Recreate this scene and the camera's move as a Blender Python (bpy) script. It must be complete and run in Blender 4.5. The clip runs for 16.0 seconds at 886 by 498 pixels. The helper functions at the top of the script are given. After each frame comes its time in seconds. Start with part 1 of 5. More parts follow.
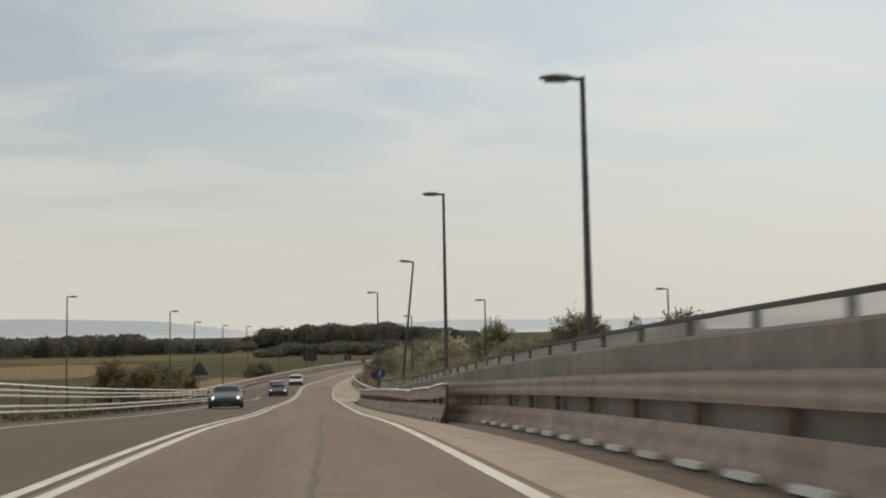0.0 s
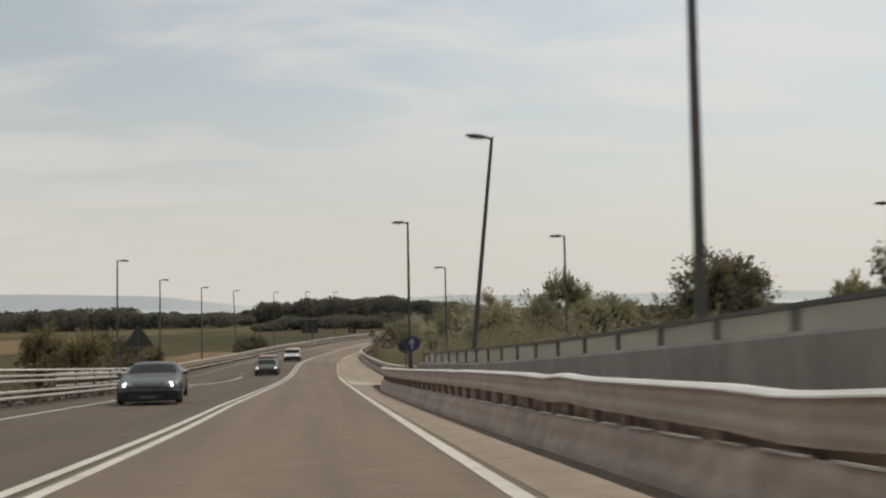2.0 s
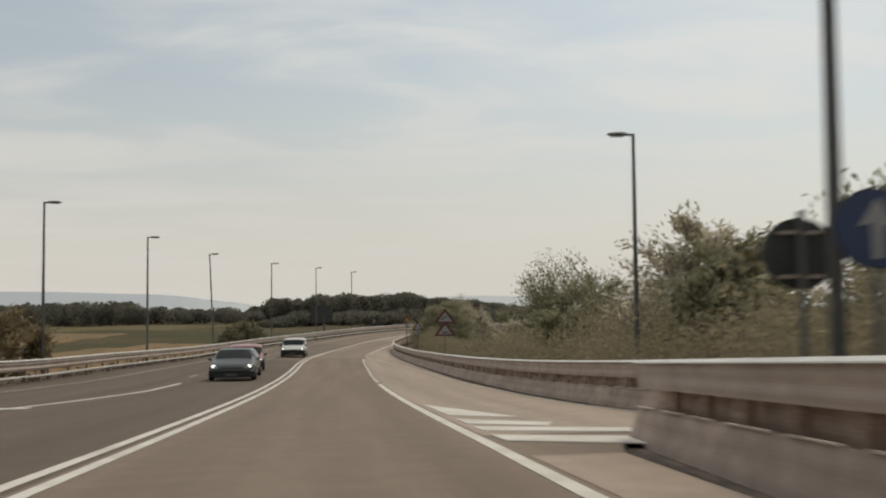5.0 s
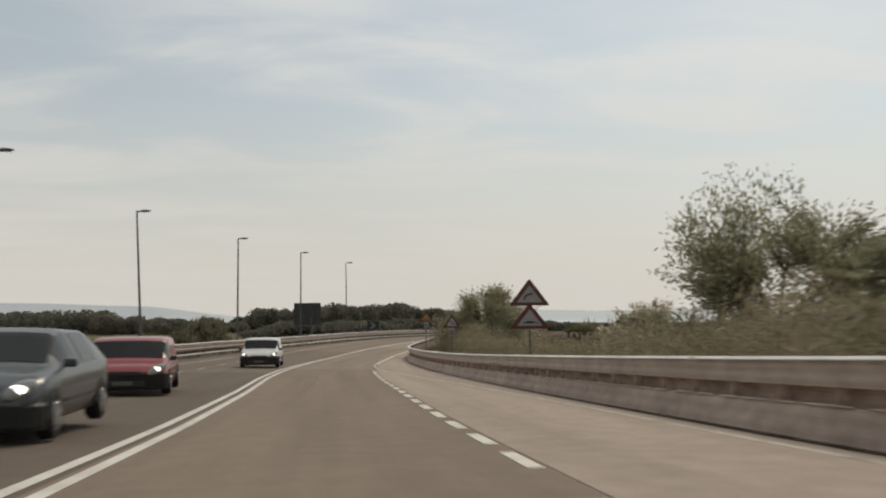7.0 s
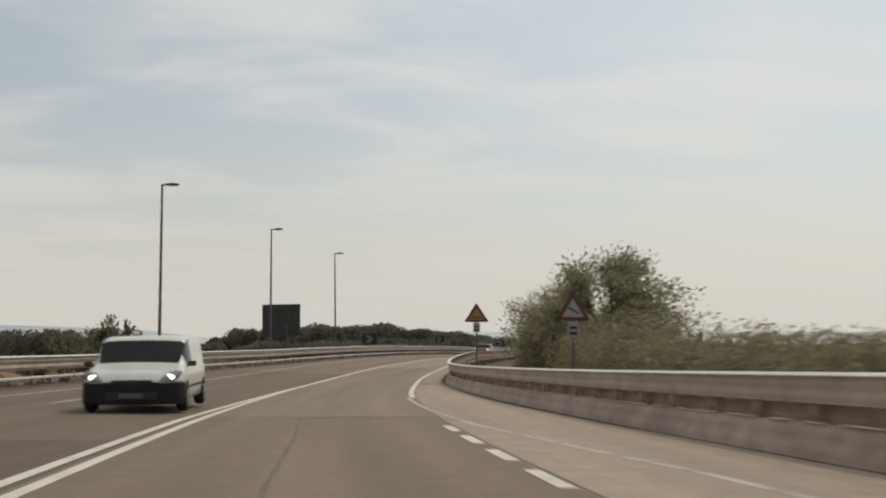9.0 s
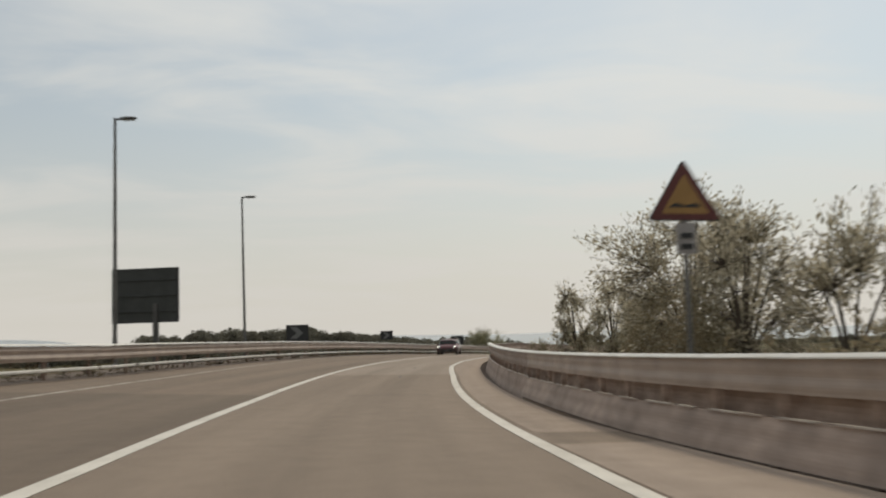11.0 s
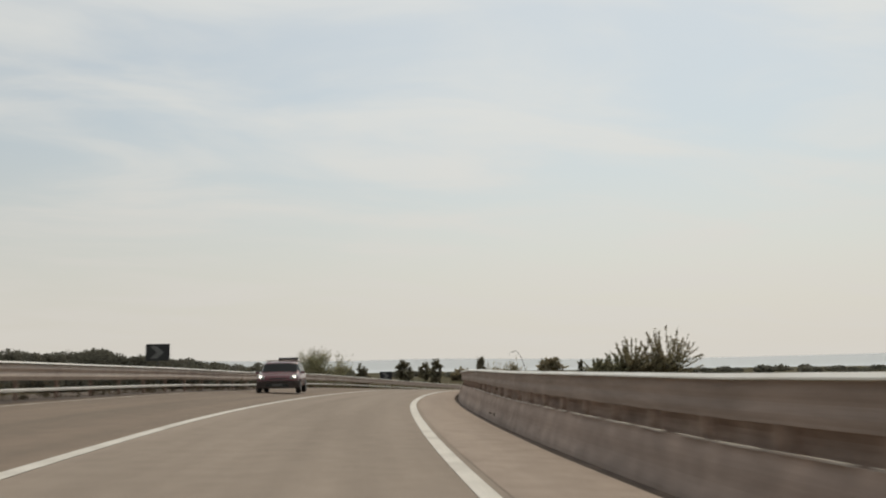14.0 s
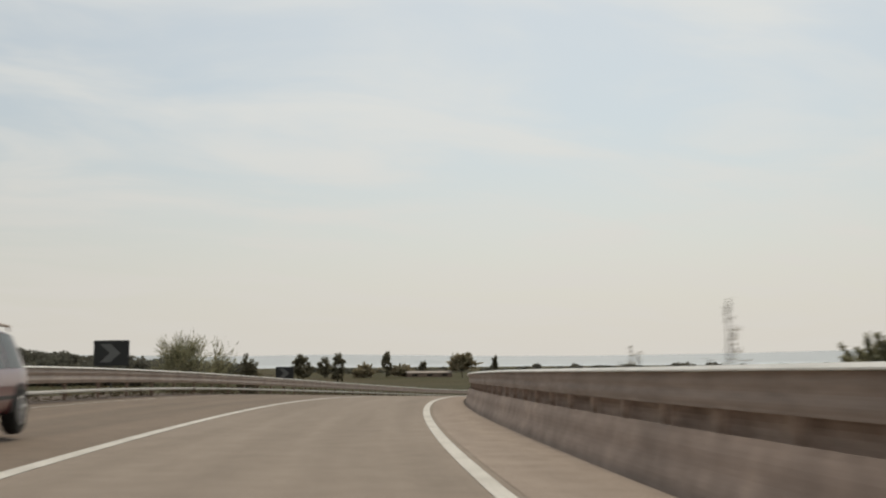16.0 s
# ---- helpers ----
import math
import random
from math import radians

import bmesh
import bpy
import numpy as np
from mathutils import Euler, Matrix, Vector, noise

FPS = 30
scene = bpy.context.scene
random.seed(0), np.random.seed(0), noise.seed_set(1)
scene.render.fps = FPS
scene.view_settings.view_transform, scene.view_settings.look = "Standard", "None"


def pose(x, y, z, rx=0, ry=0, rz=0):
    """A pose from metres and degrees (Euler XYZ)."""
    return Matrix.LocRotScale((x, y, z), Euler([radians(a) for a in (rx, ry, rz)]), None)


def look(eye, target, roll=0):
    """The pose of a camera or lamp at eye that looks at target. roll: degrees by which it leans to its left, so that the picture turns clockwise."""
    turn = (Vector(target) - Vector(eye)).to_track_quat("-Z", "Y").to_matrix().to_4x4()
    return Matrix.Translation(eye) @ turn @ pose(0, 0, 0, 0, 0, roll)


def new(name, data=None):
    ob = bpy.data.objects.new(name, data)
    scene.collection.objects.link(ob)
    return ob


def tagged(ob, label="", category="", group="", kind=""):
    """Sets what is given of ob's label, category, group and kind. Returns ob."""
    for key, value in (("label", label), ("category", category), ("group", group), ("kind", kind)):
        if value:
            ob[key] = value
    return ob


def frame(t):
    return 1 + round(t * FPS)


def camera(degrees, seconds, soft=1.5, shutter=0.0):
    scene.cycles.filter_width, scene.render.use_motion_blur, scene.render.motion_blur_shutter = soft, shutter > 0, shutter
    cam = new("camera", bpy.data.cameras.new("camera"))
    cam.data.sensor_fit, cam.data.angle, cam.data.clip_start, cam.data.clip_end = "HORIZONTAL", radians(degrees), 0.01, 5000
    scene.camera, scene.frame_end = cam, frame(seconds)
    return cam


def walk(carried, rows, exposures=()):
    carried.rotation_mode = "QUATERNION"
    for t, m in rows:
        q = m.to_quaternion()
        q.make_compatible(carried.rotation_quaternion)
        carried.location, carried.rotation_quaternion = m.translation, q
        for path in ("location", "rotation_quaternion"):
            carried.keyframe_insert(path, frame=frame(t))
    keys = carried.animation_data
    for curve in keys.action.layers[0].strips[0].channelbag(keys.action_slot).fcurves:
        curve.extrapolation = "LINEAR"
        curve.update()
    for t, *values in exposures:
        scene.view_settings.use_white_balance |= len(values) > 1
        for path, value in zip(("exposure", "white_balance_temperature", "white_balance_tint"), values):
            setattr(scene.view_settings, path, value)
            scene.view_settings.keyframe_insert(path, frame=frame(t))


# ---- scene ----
# ---------------------------------------------------------------- camera and its drive
cam = camera(45.9, 16.0, soft=2.1, shutter=0.5)
UNIT = 1.15      # metres in one unit of the plan, in which all that follows is written
# seconds, place in the plan, then pitch, roll and heading in degrees
DRIVE = [
    (0.0, 0.032, 1.779, -0.041, 94.36, -1.07, -6.91),
    (0.5, 0.054, 8.142, -0.312, 93.86, -0.93, -6.94),
    (1.0, 0.026, 14.437, -0.594, 93.47, -1.12, -6.95),
    (1.5, 0.019, 20.571, -0.901, 93.59, -0.98, -7.02),
    (2.0, 0.042, 26.645, -1.276, 93.03, -1.07, -6.85),
    (2.5, 0.062, 32.957, -1.699, 91.61, -1.13, -6.77),
    (3.0, 0.047, 39.553, -2.117, 93.05, -0.84, -6.56),
    (3.5, 0.007, 46.246, -2.511, 93.03, -0.88, -6.47),
    (4.0, -0.047, 52.995, -2.895, 93.04, -1.09, -6.40),
    (4.5, -0.105, 59.812, -3.275, 93.04, -0.81, -6.23),
    (5.0, -0.155, 66.637, -3.653, 93.13, -0.58, -6.15),
    (5.5, -0.192, 73.588, -4.035, 93.17, -0.38, -6.31),
    (6.0, -0.215, 80.851, -4.428, 93.30, -0.41, -6.45),
    (6.5, -0.221, 88.395, -4.815, 93.50, -0.44, -6.60),
    (7.0, -0.206, 96.058, -5.167, 93.88, -0.34, -6.76),
    (7.5, -0.173, 103.666, -5.464, 94.27, 0.24, -6.85),
    (8.0, -0.134, 111.159, -5.709, 94.29, -0.33, -7.12),
    (8.5, -0.077, 118.639, -5.929, 94.69, -0.57, -7.43),
    (9.0, 0.002, 126.280, -6.135, 95.11, -0.33, -7.74),
    (9.5, 0.128, 134.101, -6.326, 95.07, -0.95, -8.02),
    (10.0, 0.359, 141.962, -6.501, 95.12, -1.00, -8.89),
    (10.5, 0.771, 149.689, -6.654, 95.21, -1.01, -10.38),
    (11.0, 1.406, 157.158, -6.778, 95.24, -1.64, -12.27),
    (11.5, 2.276, 164.354, -6.861, 95.95, -1.68, -14.01),
    (12.0, 3.370, 171.400, -6.893, 96.16, -1.15, -15.84),
    (12.5, 4.681, 178.571, -6.852, 96.63, -1.41, -17.63),
    (13.0, 6.298, 186.102, -6.783, 96.85, -0.81, -19.30),
    (13.5, 8.256, 193.988, -6.737, 96.81, -0.72, -20.92),
    (14.0, 10.467, 202.013, -6.725, 96.54, -0.86, -22.31),
    (14.5, 12.846, 209.947, -6.727, 96.45, -1.01, -23.67),
    (15.0, 15.345, 217.663, -6.735, 96.49, -0.86, -25.03),
    (15.5, 17.937, 225.086, -6.754, 96.62, -0.34, -26.47),
    (16.0, 20.593, 232.157, -6.804, 96.28, -0.46, -27.95),
]


def drive_pose(x, y, z, pitch, roll, yaw):
    return pose(x * UNIT, y * UNIT, z * UNIT, 0, 0, yaw) @ pose(0, 0, 0, pitch) @ pose(0, 0, 0, 0, 0, roll)


walk(cam, [(t, drive_pose(*r)) for t, *r in DRIVE], [(0.0, 0.05, 6680, 9.5), (16.0, 0.05, 6680, 9.5)])

# ---------------------------------------------------------------- the road's line
# every 8 stations along the driver's line: turn (thousandths of a radian per station), fall (hundredths per station),
# cross slopes of the two carriageways (percent), offsets of its lines
STATION = 1.38   # length of a station
SKEW = 0.08      # stations are laid out slightly askew to the line
ROAD_START, ROAD_STEP = -24, 8
BEND = [-2.64, -2.04, -1.43, -0.82, -0.19, 0.38, 0.96, 0.71, -0.08, -0.49, -0.53, -0.64, -0.71, -0.55, -0.44, -2.39, -6.21, -9.01, -9.6, -8.21, -6.13,
    -5.13, -5.15, -5.54, -5.94, -6.52, -7.27, -7.55, -7.11, -6.26, -5.3, -4.39, -3.56, -2.85, -2.25, -1.73, -1.28, -0.88, -0.54, -0.25, -0.01, 0.19,
    0.36, 0.5, 0.61, 0.71, 0.8, 0.87, 0.94, 1.01, 1.07]
GRADE = [0.09, -1.51, -3.11, -4.7, -6.3, -7.88, -9.02, -8.22, -7.82, -7.62, -7.5, -6.81, -5.43, -4.29, -3.76, -3.25, -2.8, -2.08, -0.9, 0.58, 1.01,
    0.25, -0.06, -0.22, -0.95, -1.23, -1.34, -1.79, -2.67, -3.5, -4.1, -4.46, -4.71, -4.82, -4.8, -4.69, -4.53, -4.34, -4.13, -3.89, -3.63, -3.35,
    -3.06, -2.76, -2.45, -2.14, -1.83, -1.51, -1.19, -0.87, -0.55]
TILT = [-0.48, -0.55, -0.7, -0.96, -1.07, -1.65, -1.33, -1.23, -1.15, -0.62, -0.69, -0.76, -0.49, -0.47, -0.88, -1.64, -1.78, -1.74, -2.29, -2.27,
    -2.1, -1.79, -2.51, -2.68, -2.48, -2.31, -1.55, -1.67, -1.48, -1.04, -0.7, -0.48, -0.37, -0.28, -0.21, -0.17, -0.14, -0.11, -0.09, -0.07, -0.06,
    -0.04, -0.04, -0.03, -0.02, -0.02, -0.02, -0.01, -0.01, -0.01, -0.01]
TILT_LEFT = [-1.2, -1.26, -1.36, -1.51, -1.69, -1.93, -2, -1.63, -1.72, -1.76, -1.72, -1.27, -0.9, -0.89, -1.79, -1.86, -1.95, -3.16, -4.44, -4.69,
    -4.08, -4.77, -5.28, -5.32, -5.07, -5.02, -4.12, -4.42, -3.91, -3, -2.23, -1.71, -1.39, -1.08, -0.82, -0.67, -0.55, -0.44, -0.35, -0.28, -0.22,
    -0.18, -0.14, -0.11, -0.09, -0.08, -0.06, -0.05, -0.05, -0.04, -0.04]
MID_LINE = [-2.1, -2.12, -2.13, -2.13, -2.13, -2.25, -2.21, -2.26, -2.35, -2.27, -2.16, -2.06, -1.97, -1.92, -1.98, -2.16, -2.18, -2.06, -2, -2.1,
    -2.32, -2.56, -2.7, -2.75, -2.72, -2.71, -2.82, -2.89, -2.91, -2.92, -2.94, -2.95, -2.97, -2.98, -2.99, -2.99, -3, -3, -3, -3.01, -3.01, -3.01,
    -3.01, -3.01, -3.01, -3.01, -3.01, -3.02, -3.02, -3.02, -3.02]
RIGHT_LINE = [1.78, 1.74, 1.69, 1.61, 1.49, 1.47, 1.32, 1.44, 1.55, 1.63, 1.71, 1.7, 1.67, 1.69, 1.8, 1.81, 1.82, 1.86, 1.84, 1.65, 1.51, 1.13, 1.01,
    1.1, 1.13, 1.23, 1.36, 1.47, 1.57, 1.65, 1.7, 1.75, 1.77, 1.8, 1.81, 1.82, 1.83, 1.84, 1.84, 1.85, 1.85, 1.85, 1.85, 1.85, 1.85, 1.85, 1.85, 1.85,
    1.85, 1.85, 1.85]
LEFT_EDGE = [-6.81, -6.77, -6.72, -6.67, -6.62, -6.57, -6.51, -6.44, -6.41, -6.35, -6.28, -6.2, -6.12, -6.05, -5.98, -5.93, -5.9, -5.9, -5.95, -6.05,
    -6.2, -6.43, -6.67, -6.87, -6.99, -7.01, -6.99, -6.97, -6.96, -6.95, -6.94, -6.93, -6.93, -6.92, -6.91, -6.9, -6.89, -6.88, -6.87, -6.86, -6.86,
    -6.85, -6.84, -6.84, -6.83, -6.83, -6.83, -6.82, -6.82, -6.82, -6.81]
OUTER_RAIL = [-13, -13, -13, -13, -13, -13, -13, -13, -12.9, -12.67, -12.4, -12.1, -11.75, -11.34, -10.89, -10.39, -9.88, -9.39, -8.92, -8.48, -8.1,
    -7.82, -7.65, -7.59, -7.65, -7.75, -7.85, -7.96, -8.07, -8.18, -8.29, -8.39, -8.48, -8.56, -8.62, -8.67, -8.71, -8.74, -8.77, -8.79, -8.8, -8.82,
    -8.83, -8.84, -8.85, -8.85, -8.86, -8.86, -8.87, -8.87, -8.88]

_knots = ROAD_START + ROAD_STEP * np.arange(len(BEND))
_run = np.arange(ROAD_START, _knots[-1] + 0.1, 1.0)


def _fine(values):
    return np.interp(_run, _knots, values)


def _sum(values, zero):
    c = np.concatenate([[0], np.cumsum((values[1:] + values[:-1]) / 2)])
    return c - c[zero]


_zero = int(-ROAD_START)
_head = _sum(_fine(BEND) / 1000, _zero) / STATION
_px, _py = _sum(-np.sin(_head), _zero) * STATION, _sum(np.cos(_head), _zero) * STATION
_pz = _sum(_fine(GRADE) / 100, _zero) - 0.85


def along(values):
    """A function of the distance along the road from knot values."""
    return lambda s: float(np.interp(s, _knots, values))


mid_line, right_line, left_edge, outer_rail = (along(v) for v in (MID_LINE, RIGHT_LINE, LEFT_EDGE, OUTER_RAIL))
tilt, tilt_left = along(TILT), along(TILT_LEFT)


def heading(s):
    return float(np.interp(s, _run, _head))


def spot(s, o, dz=0.0):
    """The place s stations along the road, o right of the driver's line, dz over the road's surface."""
    z = float(np.interp(s, _run, _pz))
    x, y, h = (float(np.interp(s + SKEW * o, _run, a)) for a in (_px, _py, _head))
    m = mid_line(s)
    rise = tilt(s) * o if o > m else tilt(s) * m + tilt_left(s) * (o - m)
    return Vector((x + math.cos(h) * o, y + math.sin(h) * o, z + rise / 100 + dz))


def stand(s, o, dz=0.0, turn=0.0):
    """An upright pose there; its y axis runs along the road, turned left by so many degrees."""
    return Matrix.Translation(spot(s, o, dz)) @ pose(0, 0, 0, 0, 0, math.degrees(heading(s)) + turn)

# ---------------------------------------------------------------- light
SUN_AZ, SUN_EL = radians(38), radians(52)      # clockwise from +y, above the horizon
world = bpy.data.worlds.new("sky")
scene.world = world
world.use_nodes = True
wt = world.node_tree
wt.nodes.clear()


def wn(kind, **kw):
    n = wt.nodes.new(kind)
    for k, v in kw.items():
        n.inputs[k].default_value = v
    return n


sky = wt.nodes.new("ShaderNodeTexSky")
sky.sky_type = "NISHITA"
sky.sun_disc = False
sky.sun_elevation, sky.sun_rotation = SUN_EL, SUN_AZ
sky.air_density, sky.dust_density, sky.ozone_density = 1.0, 1.6, 0.35
sky_gain = wt.nodes.new("ShaderNodeVectorMath")
sky_gain.operation = "MULTIPLY"
sky_gain.inputs[1].default_value = (0.0800, 0.0855, 0.0810)
wt.links.new(sky.outputs["Color"], sky_gain.inputs[0])
geo = wt.nodes.new("ShaderNodeTexCoord")
sep = wt.nodes.new("ShaderNodeSeparateXYZ")
wt.links.new(geo.outputs["Generated"], sep.inputs[0])
# cloud sheets: the view direction laid on a flat layer far above
den = wt.nodes.new("ShaderNodeMath")
den.operation = "ADD"
den.inputs[1].default_value = 0.12
wt.links.new(sep.outputs["Z"], den.inputs[0])
flat = wt.nodes.new("ShaderNodeVectorMath")
flat.operation = "DIVIDE"
comb = wt.nodes.new("ShaderNodeCombineXYZ")
for k in "XYZ":
    wt.links.new(den.outputs[0], comb.inputs[k])
wt.links.new(geo.outputs["Generated"], flat.inputs[0])
wt.links.new(comb.outputs[0], flat.inputs[1])
cloud_map = wt.nodes.new("ShaderNodeMapping")
cloud_map.inputs["Scale"].default_value = (0.75, 1.25, 0.0)
cloud_map.inputs["Rotation"].default_value = (0, 0, radians(28))
cloud_map.inputs["Location"].default_value = (3.1, 1.7, 0.0)
wt.links.new(flat.outputs[0], cloud_map.inputs[0])
cloud_tex = wn("ShaderNodeTexNoise", Scale=1.5, Detail=6.0, Roughness=0.52, Distortion=0.5)
wt.links.new(cloud_map.outputs[0], cloud_tex.inputs["Vector"])
cloud_ramp = wt.nodes.new("ShaderNodeMapRange")
cloud_ramp.interpolation_type = "SMOOTHSTEP"
for k, v in zip(("From Min", "From Max", "To Min", "To Max"), (0.37, 0.70, 0.45, 0.96)):
    cloud_ramp.inputs[k].default_value = v
wt.links.new(cloud_tex.outputs["Fac"], cloud_ramp.inputs["Value"])
haze_ramp = wt.nodes.new("ShaderNodeMapRange")
haze_ramp.interpolation_type = "SMOOTHSTEP"
for k, v in zip(("From Min", "From Max", "To Min", "To Max"), (-0.02, 0.25, 1.0, 0.0)):
    haze_ramp.inputs[k].default_value = v
wt.links.new(sep.outputs["Z"], haze_ramp.inputs["Value"])
mix_cloud = wt.nodes.new("ShaderNodeMix")
mix_cloud.data_type = "RGBA"
mix_cloud.inputs["B"].default_value = (0.652, 0.668, 0.660, 1)
wt.links.new(cloud_ramp.outputs[0], mix_cloud.inputs["Factor"])
wt.links.new(sky_gain.outputs[0], mix_cloud.inputs["A"])
mix_haze = wt.nodes.new("ShaderNodeMix")
mix_haze.data_type = "RGBA"
mix_haze.inputs["B"].default_value = (0.662, 0.637, 0.590, 1)
wt.links.new(haze_ramp.outputs[0], mix_haze.inputs["Factor"])
wt.links.new(mix_cloud.outputs["Result"], mix_haze.inputs["A"])
# the veil is brighter towards the sun
toward = wt.nodes.new("ShaderNodeVectorMath")
toward.operation = "DOT_PRODUCT"
toward.inputs[1].default_value = (math.sin(SUN_AZ) * math.cos(SUN_EL), math.cos(SUN_AZ) * math.cos(SUN_EL), math.sin(SUN_EL))
wt.links.new(geo.outputs["Generated"], toward.inputs[0])
glow_ramp = wt.nodes.new("ShaderNodeMapRange")
glow_ramp.interpolation_type = "SMOOTHSTEP"
for k, v in zip(("From Min", "From Max", "To Min", "To Max"), (0.52, 0.86, 0.93, 1.08)):
    glow_ramp.inputs[k].default_value = v
wt.links.new(toward.outputs["Value"], glow_ramp.inputs["Value"])
glow = wt.nodes.new("ShaderNodeVectorMath")
glow.operation = "SCALE"
wt.links.new(mix_haze.outputs["Result"], glow.inputs[0])
wt.links.new(glow_ramp.outputs[0], glow.inputs["Scale"])
bg = wn("ShaderNodeBackground", Strength=1.0)
wt.links.new(glow.outputs[0], bg.inputs["Color"])
wo = wt.nodes.new("ShaderNodeOutputWorld")
wt.links.new(bg.outputs[0], wo.inputs[0])

sun_data = bpy.data.lights.new("sun", "SUN")
sun_data.energy, sun_data.angle, sun_data.color = 1.3, radians(10), (1.0, 0.90, 0.74)
sun = new("sun", sun_data)
sun.matrix_world = look((math.sin(SUN_AZ) * 50, math.cos(SUN_AZ) * 50, 50 * math.tan(SUN_EL)), (0, 0, 0))


# ---------------------------------------------------------------- materials
def material(name, base, rough=0.8, metal=0.0, second=None, scale=4.0, fine=60.0, bump=0.0, bump_scale=None,
             stretch=(1, 1, 1), spec=0.5, grain=0.25, islands=0.0, low=0.35, high=0.7, coat=0.0, blotch=0.0, lengthwise=False):
    """Two colours mixed by a coarse noise, broken by a fine grain, with a little relief."""
    m = bpy.data.materials.new(name)
    m.use_nodes = True
    t = m.node_tree
    b = t.nodes["Principled BSDF"]
    b.inputs["Roughness"].default_value = rough
    b.inputs["Metallic"].default_value = metal
    b.inputs["Specular IOR Level"].default_value = spec
    b.inputs["Coat Weight"].default_value = coat
    tc = t.nodes.new("ShaderNodeTexCoord")
    mp = t.nodes.new("ShaderNodeMapping")
    mp.inputs["Scale"].default_value = stretch
    t.links.new(tc.outputs["Object"], mp.inputs[0])
    wear = mp
    if lengthwise:
        # wear drawn out along the lane: across and along the road
        wear = t.nodes.new("ShaderNodeMapping")
        wear.inputs["Scale"].default_value = (2.6, 0.085, 1)
        t.links.new(tc.outputs["UV"], wear.inputs[0])

    def noise_tex(s, d=4.0, source=mp):
        n = t.nodes.new("ShaderNodeTexNoise")
        n.inputs["Scale"].default_value, n.inputs["Detail"].default_value = s, d
        t.links.new(source.outputs[0], n.inputs["Vector"])
        return n

    coarse = noise_tex(scale, source=wear)
    rg = t.nodes.new("ShaderNodeMapRange")
    rg.inputs["From Min"].default_value, rg.inputs["From Max"].default_value = low, high
    t.links.new(coarse.outputs["Fac"], rg.inputs["Value"])
    mx = t.nodes.new("ShaderNodeMix")
    mx.data_type = "RGBA"
    mx.inputs["A"].default_value = (*base, 1)
    mx.inputs["B"].default_value = (*(second or [c * 0.75 for c in base]), 1)
    t.links.new(rg.outputs[0], mx.inputs["Factor"])
    fine_n = noise_tex(fine, 2.0)
    fr = t.nodes.new("ShaderNodeMapRange")
    fr.inputs["From Min"].default_value, fr.inputs["From Max"].default_value = 0.3, 0.7
    fr.inputs["To Min"].default_value, fr.inputs["To Max"].default_value = 1 - grain, 1 + grain
    t.links.new(fine_n.outputs["Fac"], fr.inputs["Value"])
    ml = t.nodes.new("ShaderNodeVectorMath")
    ml.operation = "SCALE"
    source = mx.outputs["Result"]
    if blotch:
        # stains and patches between the coarse and the fine scale
        stain = noise_tex(scale * 5.5, 6.0)
        sr = t.nodes.new("ShaderNodeMapRange")
        sr.inputs["From Min"].default_value, sr.inputs["From Max"].default_value = 0.32, 0.68
        sr.inputs["To Min"].default_value, sr.inputs["To Max"].default_value = 1 - blotch, 1 + blotch
        t.links.new(stain.outputs["Fac"], sr.inputs["Value"])
        sm = t.nodes.new("ShaderNodeVectorMath")
        sm.operation = "SCALE"
        t.links.new(source, sm.inputs[0])
        t.links.new(sr.outputs[0], sm.inputs["Scale"])
        source = sm.outputs[0]
    t.links.new(source, ml.inputs[0])
    if islands:
        gm = t.nodes.new("ShaderNodeNewGeometry")
        ir = t.nodes.new("ShaderNodeMapRange")
        ir.inputs["To Min"].default_value, ir.inputs["To Max"].default_value = 1 - islands, 1 + islands
        t.links.new(gm.outputs["Random Per Island"], ir.inputs["Value"])
        pr = t.nodes.new("ShaderNodeMath")
        pr.operation = "MULTIPLY"
        t.links.new(ir.outputs[0], pr.inputs[0])
        t.links.new(fr.outputs[0], pr.inputs[1])
        t.links.new(pr.outputs[0], ml.inputs["Scale"])
    else:
        t.links.new(fr.outputs[0], ml.inputs["Scale"])
    t.links.new(ml.outputs[0], b.inputs["Base Color"])
    if bump:
        bp = t.nodes.new("ShaderNodeBump")
        bp.inputs["Strength"].default_value, bp.inputs["Distance"].default_value = bump, 0.02
        t.links.new((noise_tex(bump_scale) if bump_scale else fine_n).outputs["Fac"], bp.inputs["Height"])
        t.links.new(bp.outputs[0], b.inputs["Normal"])
    return m


def plain(name, base, rough=0.6, metal=0.0, **kw):
    return material(name, base, rough, metal, second=[c * 0.85 for c in base], scale=3.0, fine=40, grain=0.06, **kw)


def glowing(name, colour, strength):
    m = bpy.data.materials.new(name)
    m.use_nodes = True
    b = m.node_tree.nodes["Principled BSDF"]
    b.inputs["Base Color"].default_value = (*colour, 1)
    b.inputs["Emission Color"].default_value = (*colour, 1)
    b.inputs["Emission Strength"].default_value = strength
    b.inputs["Roughness"].default_value = 0.15
    return m


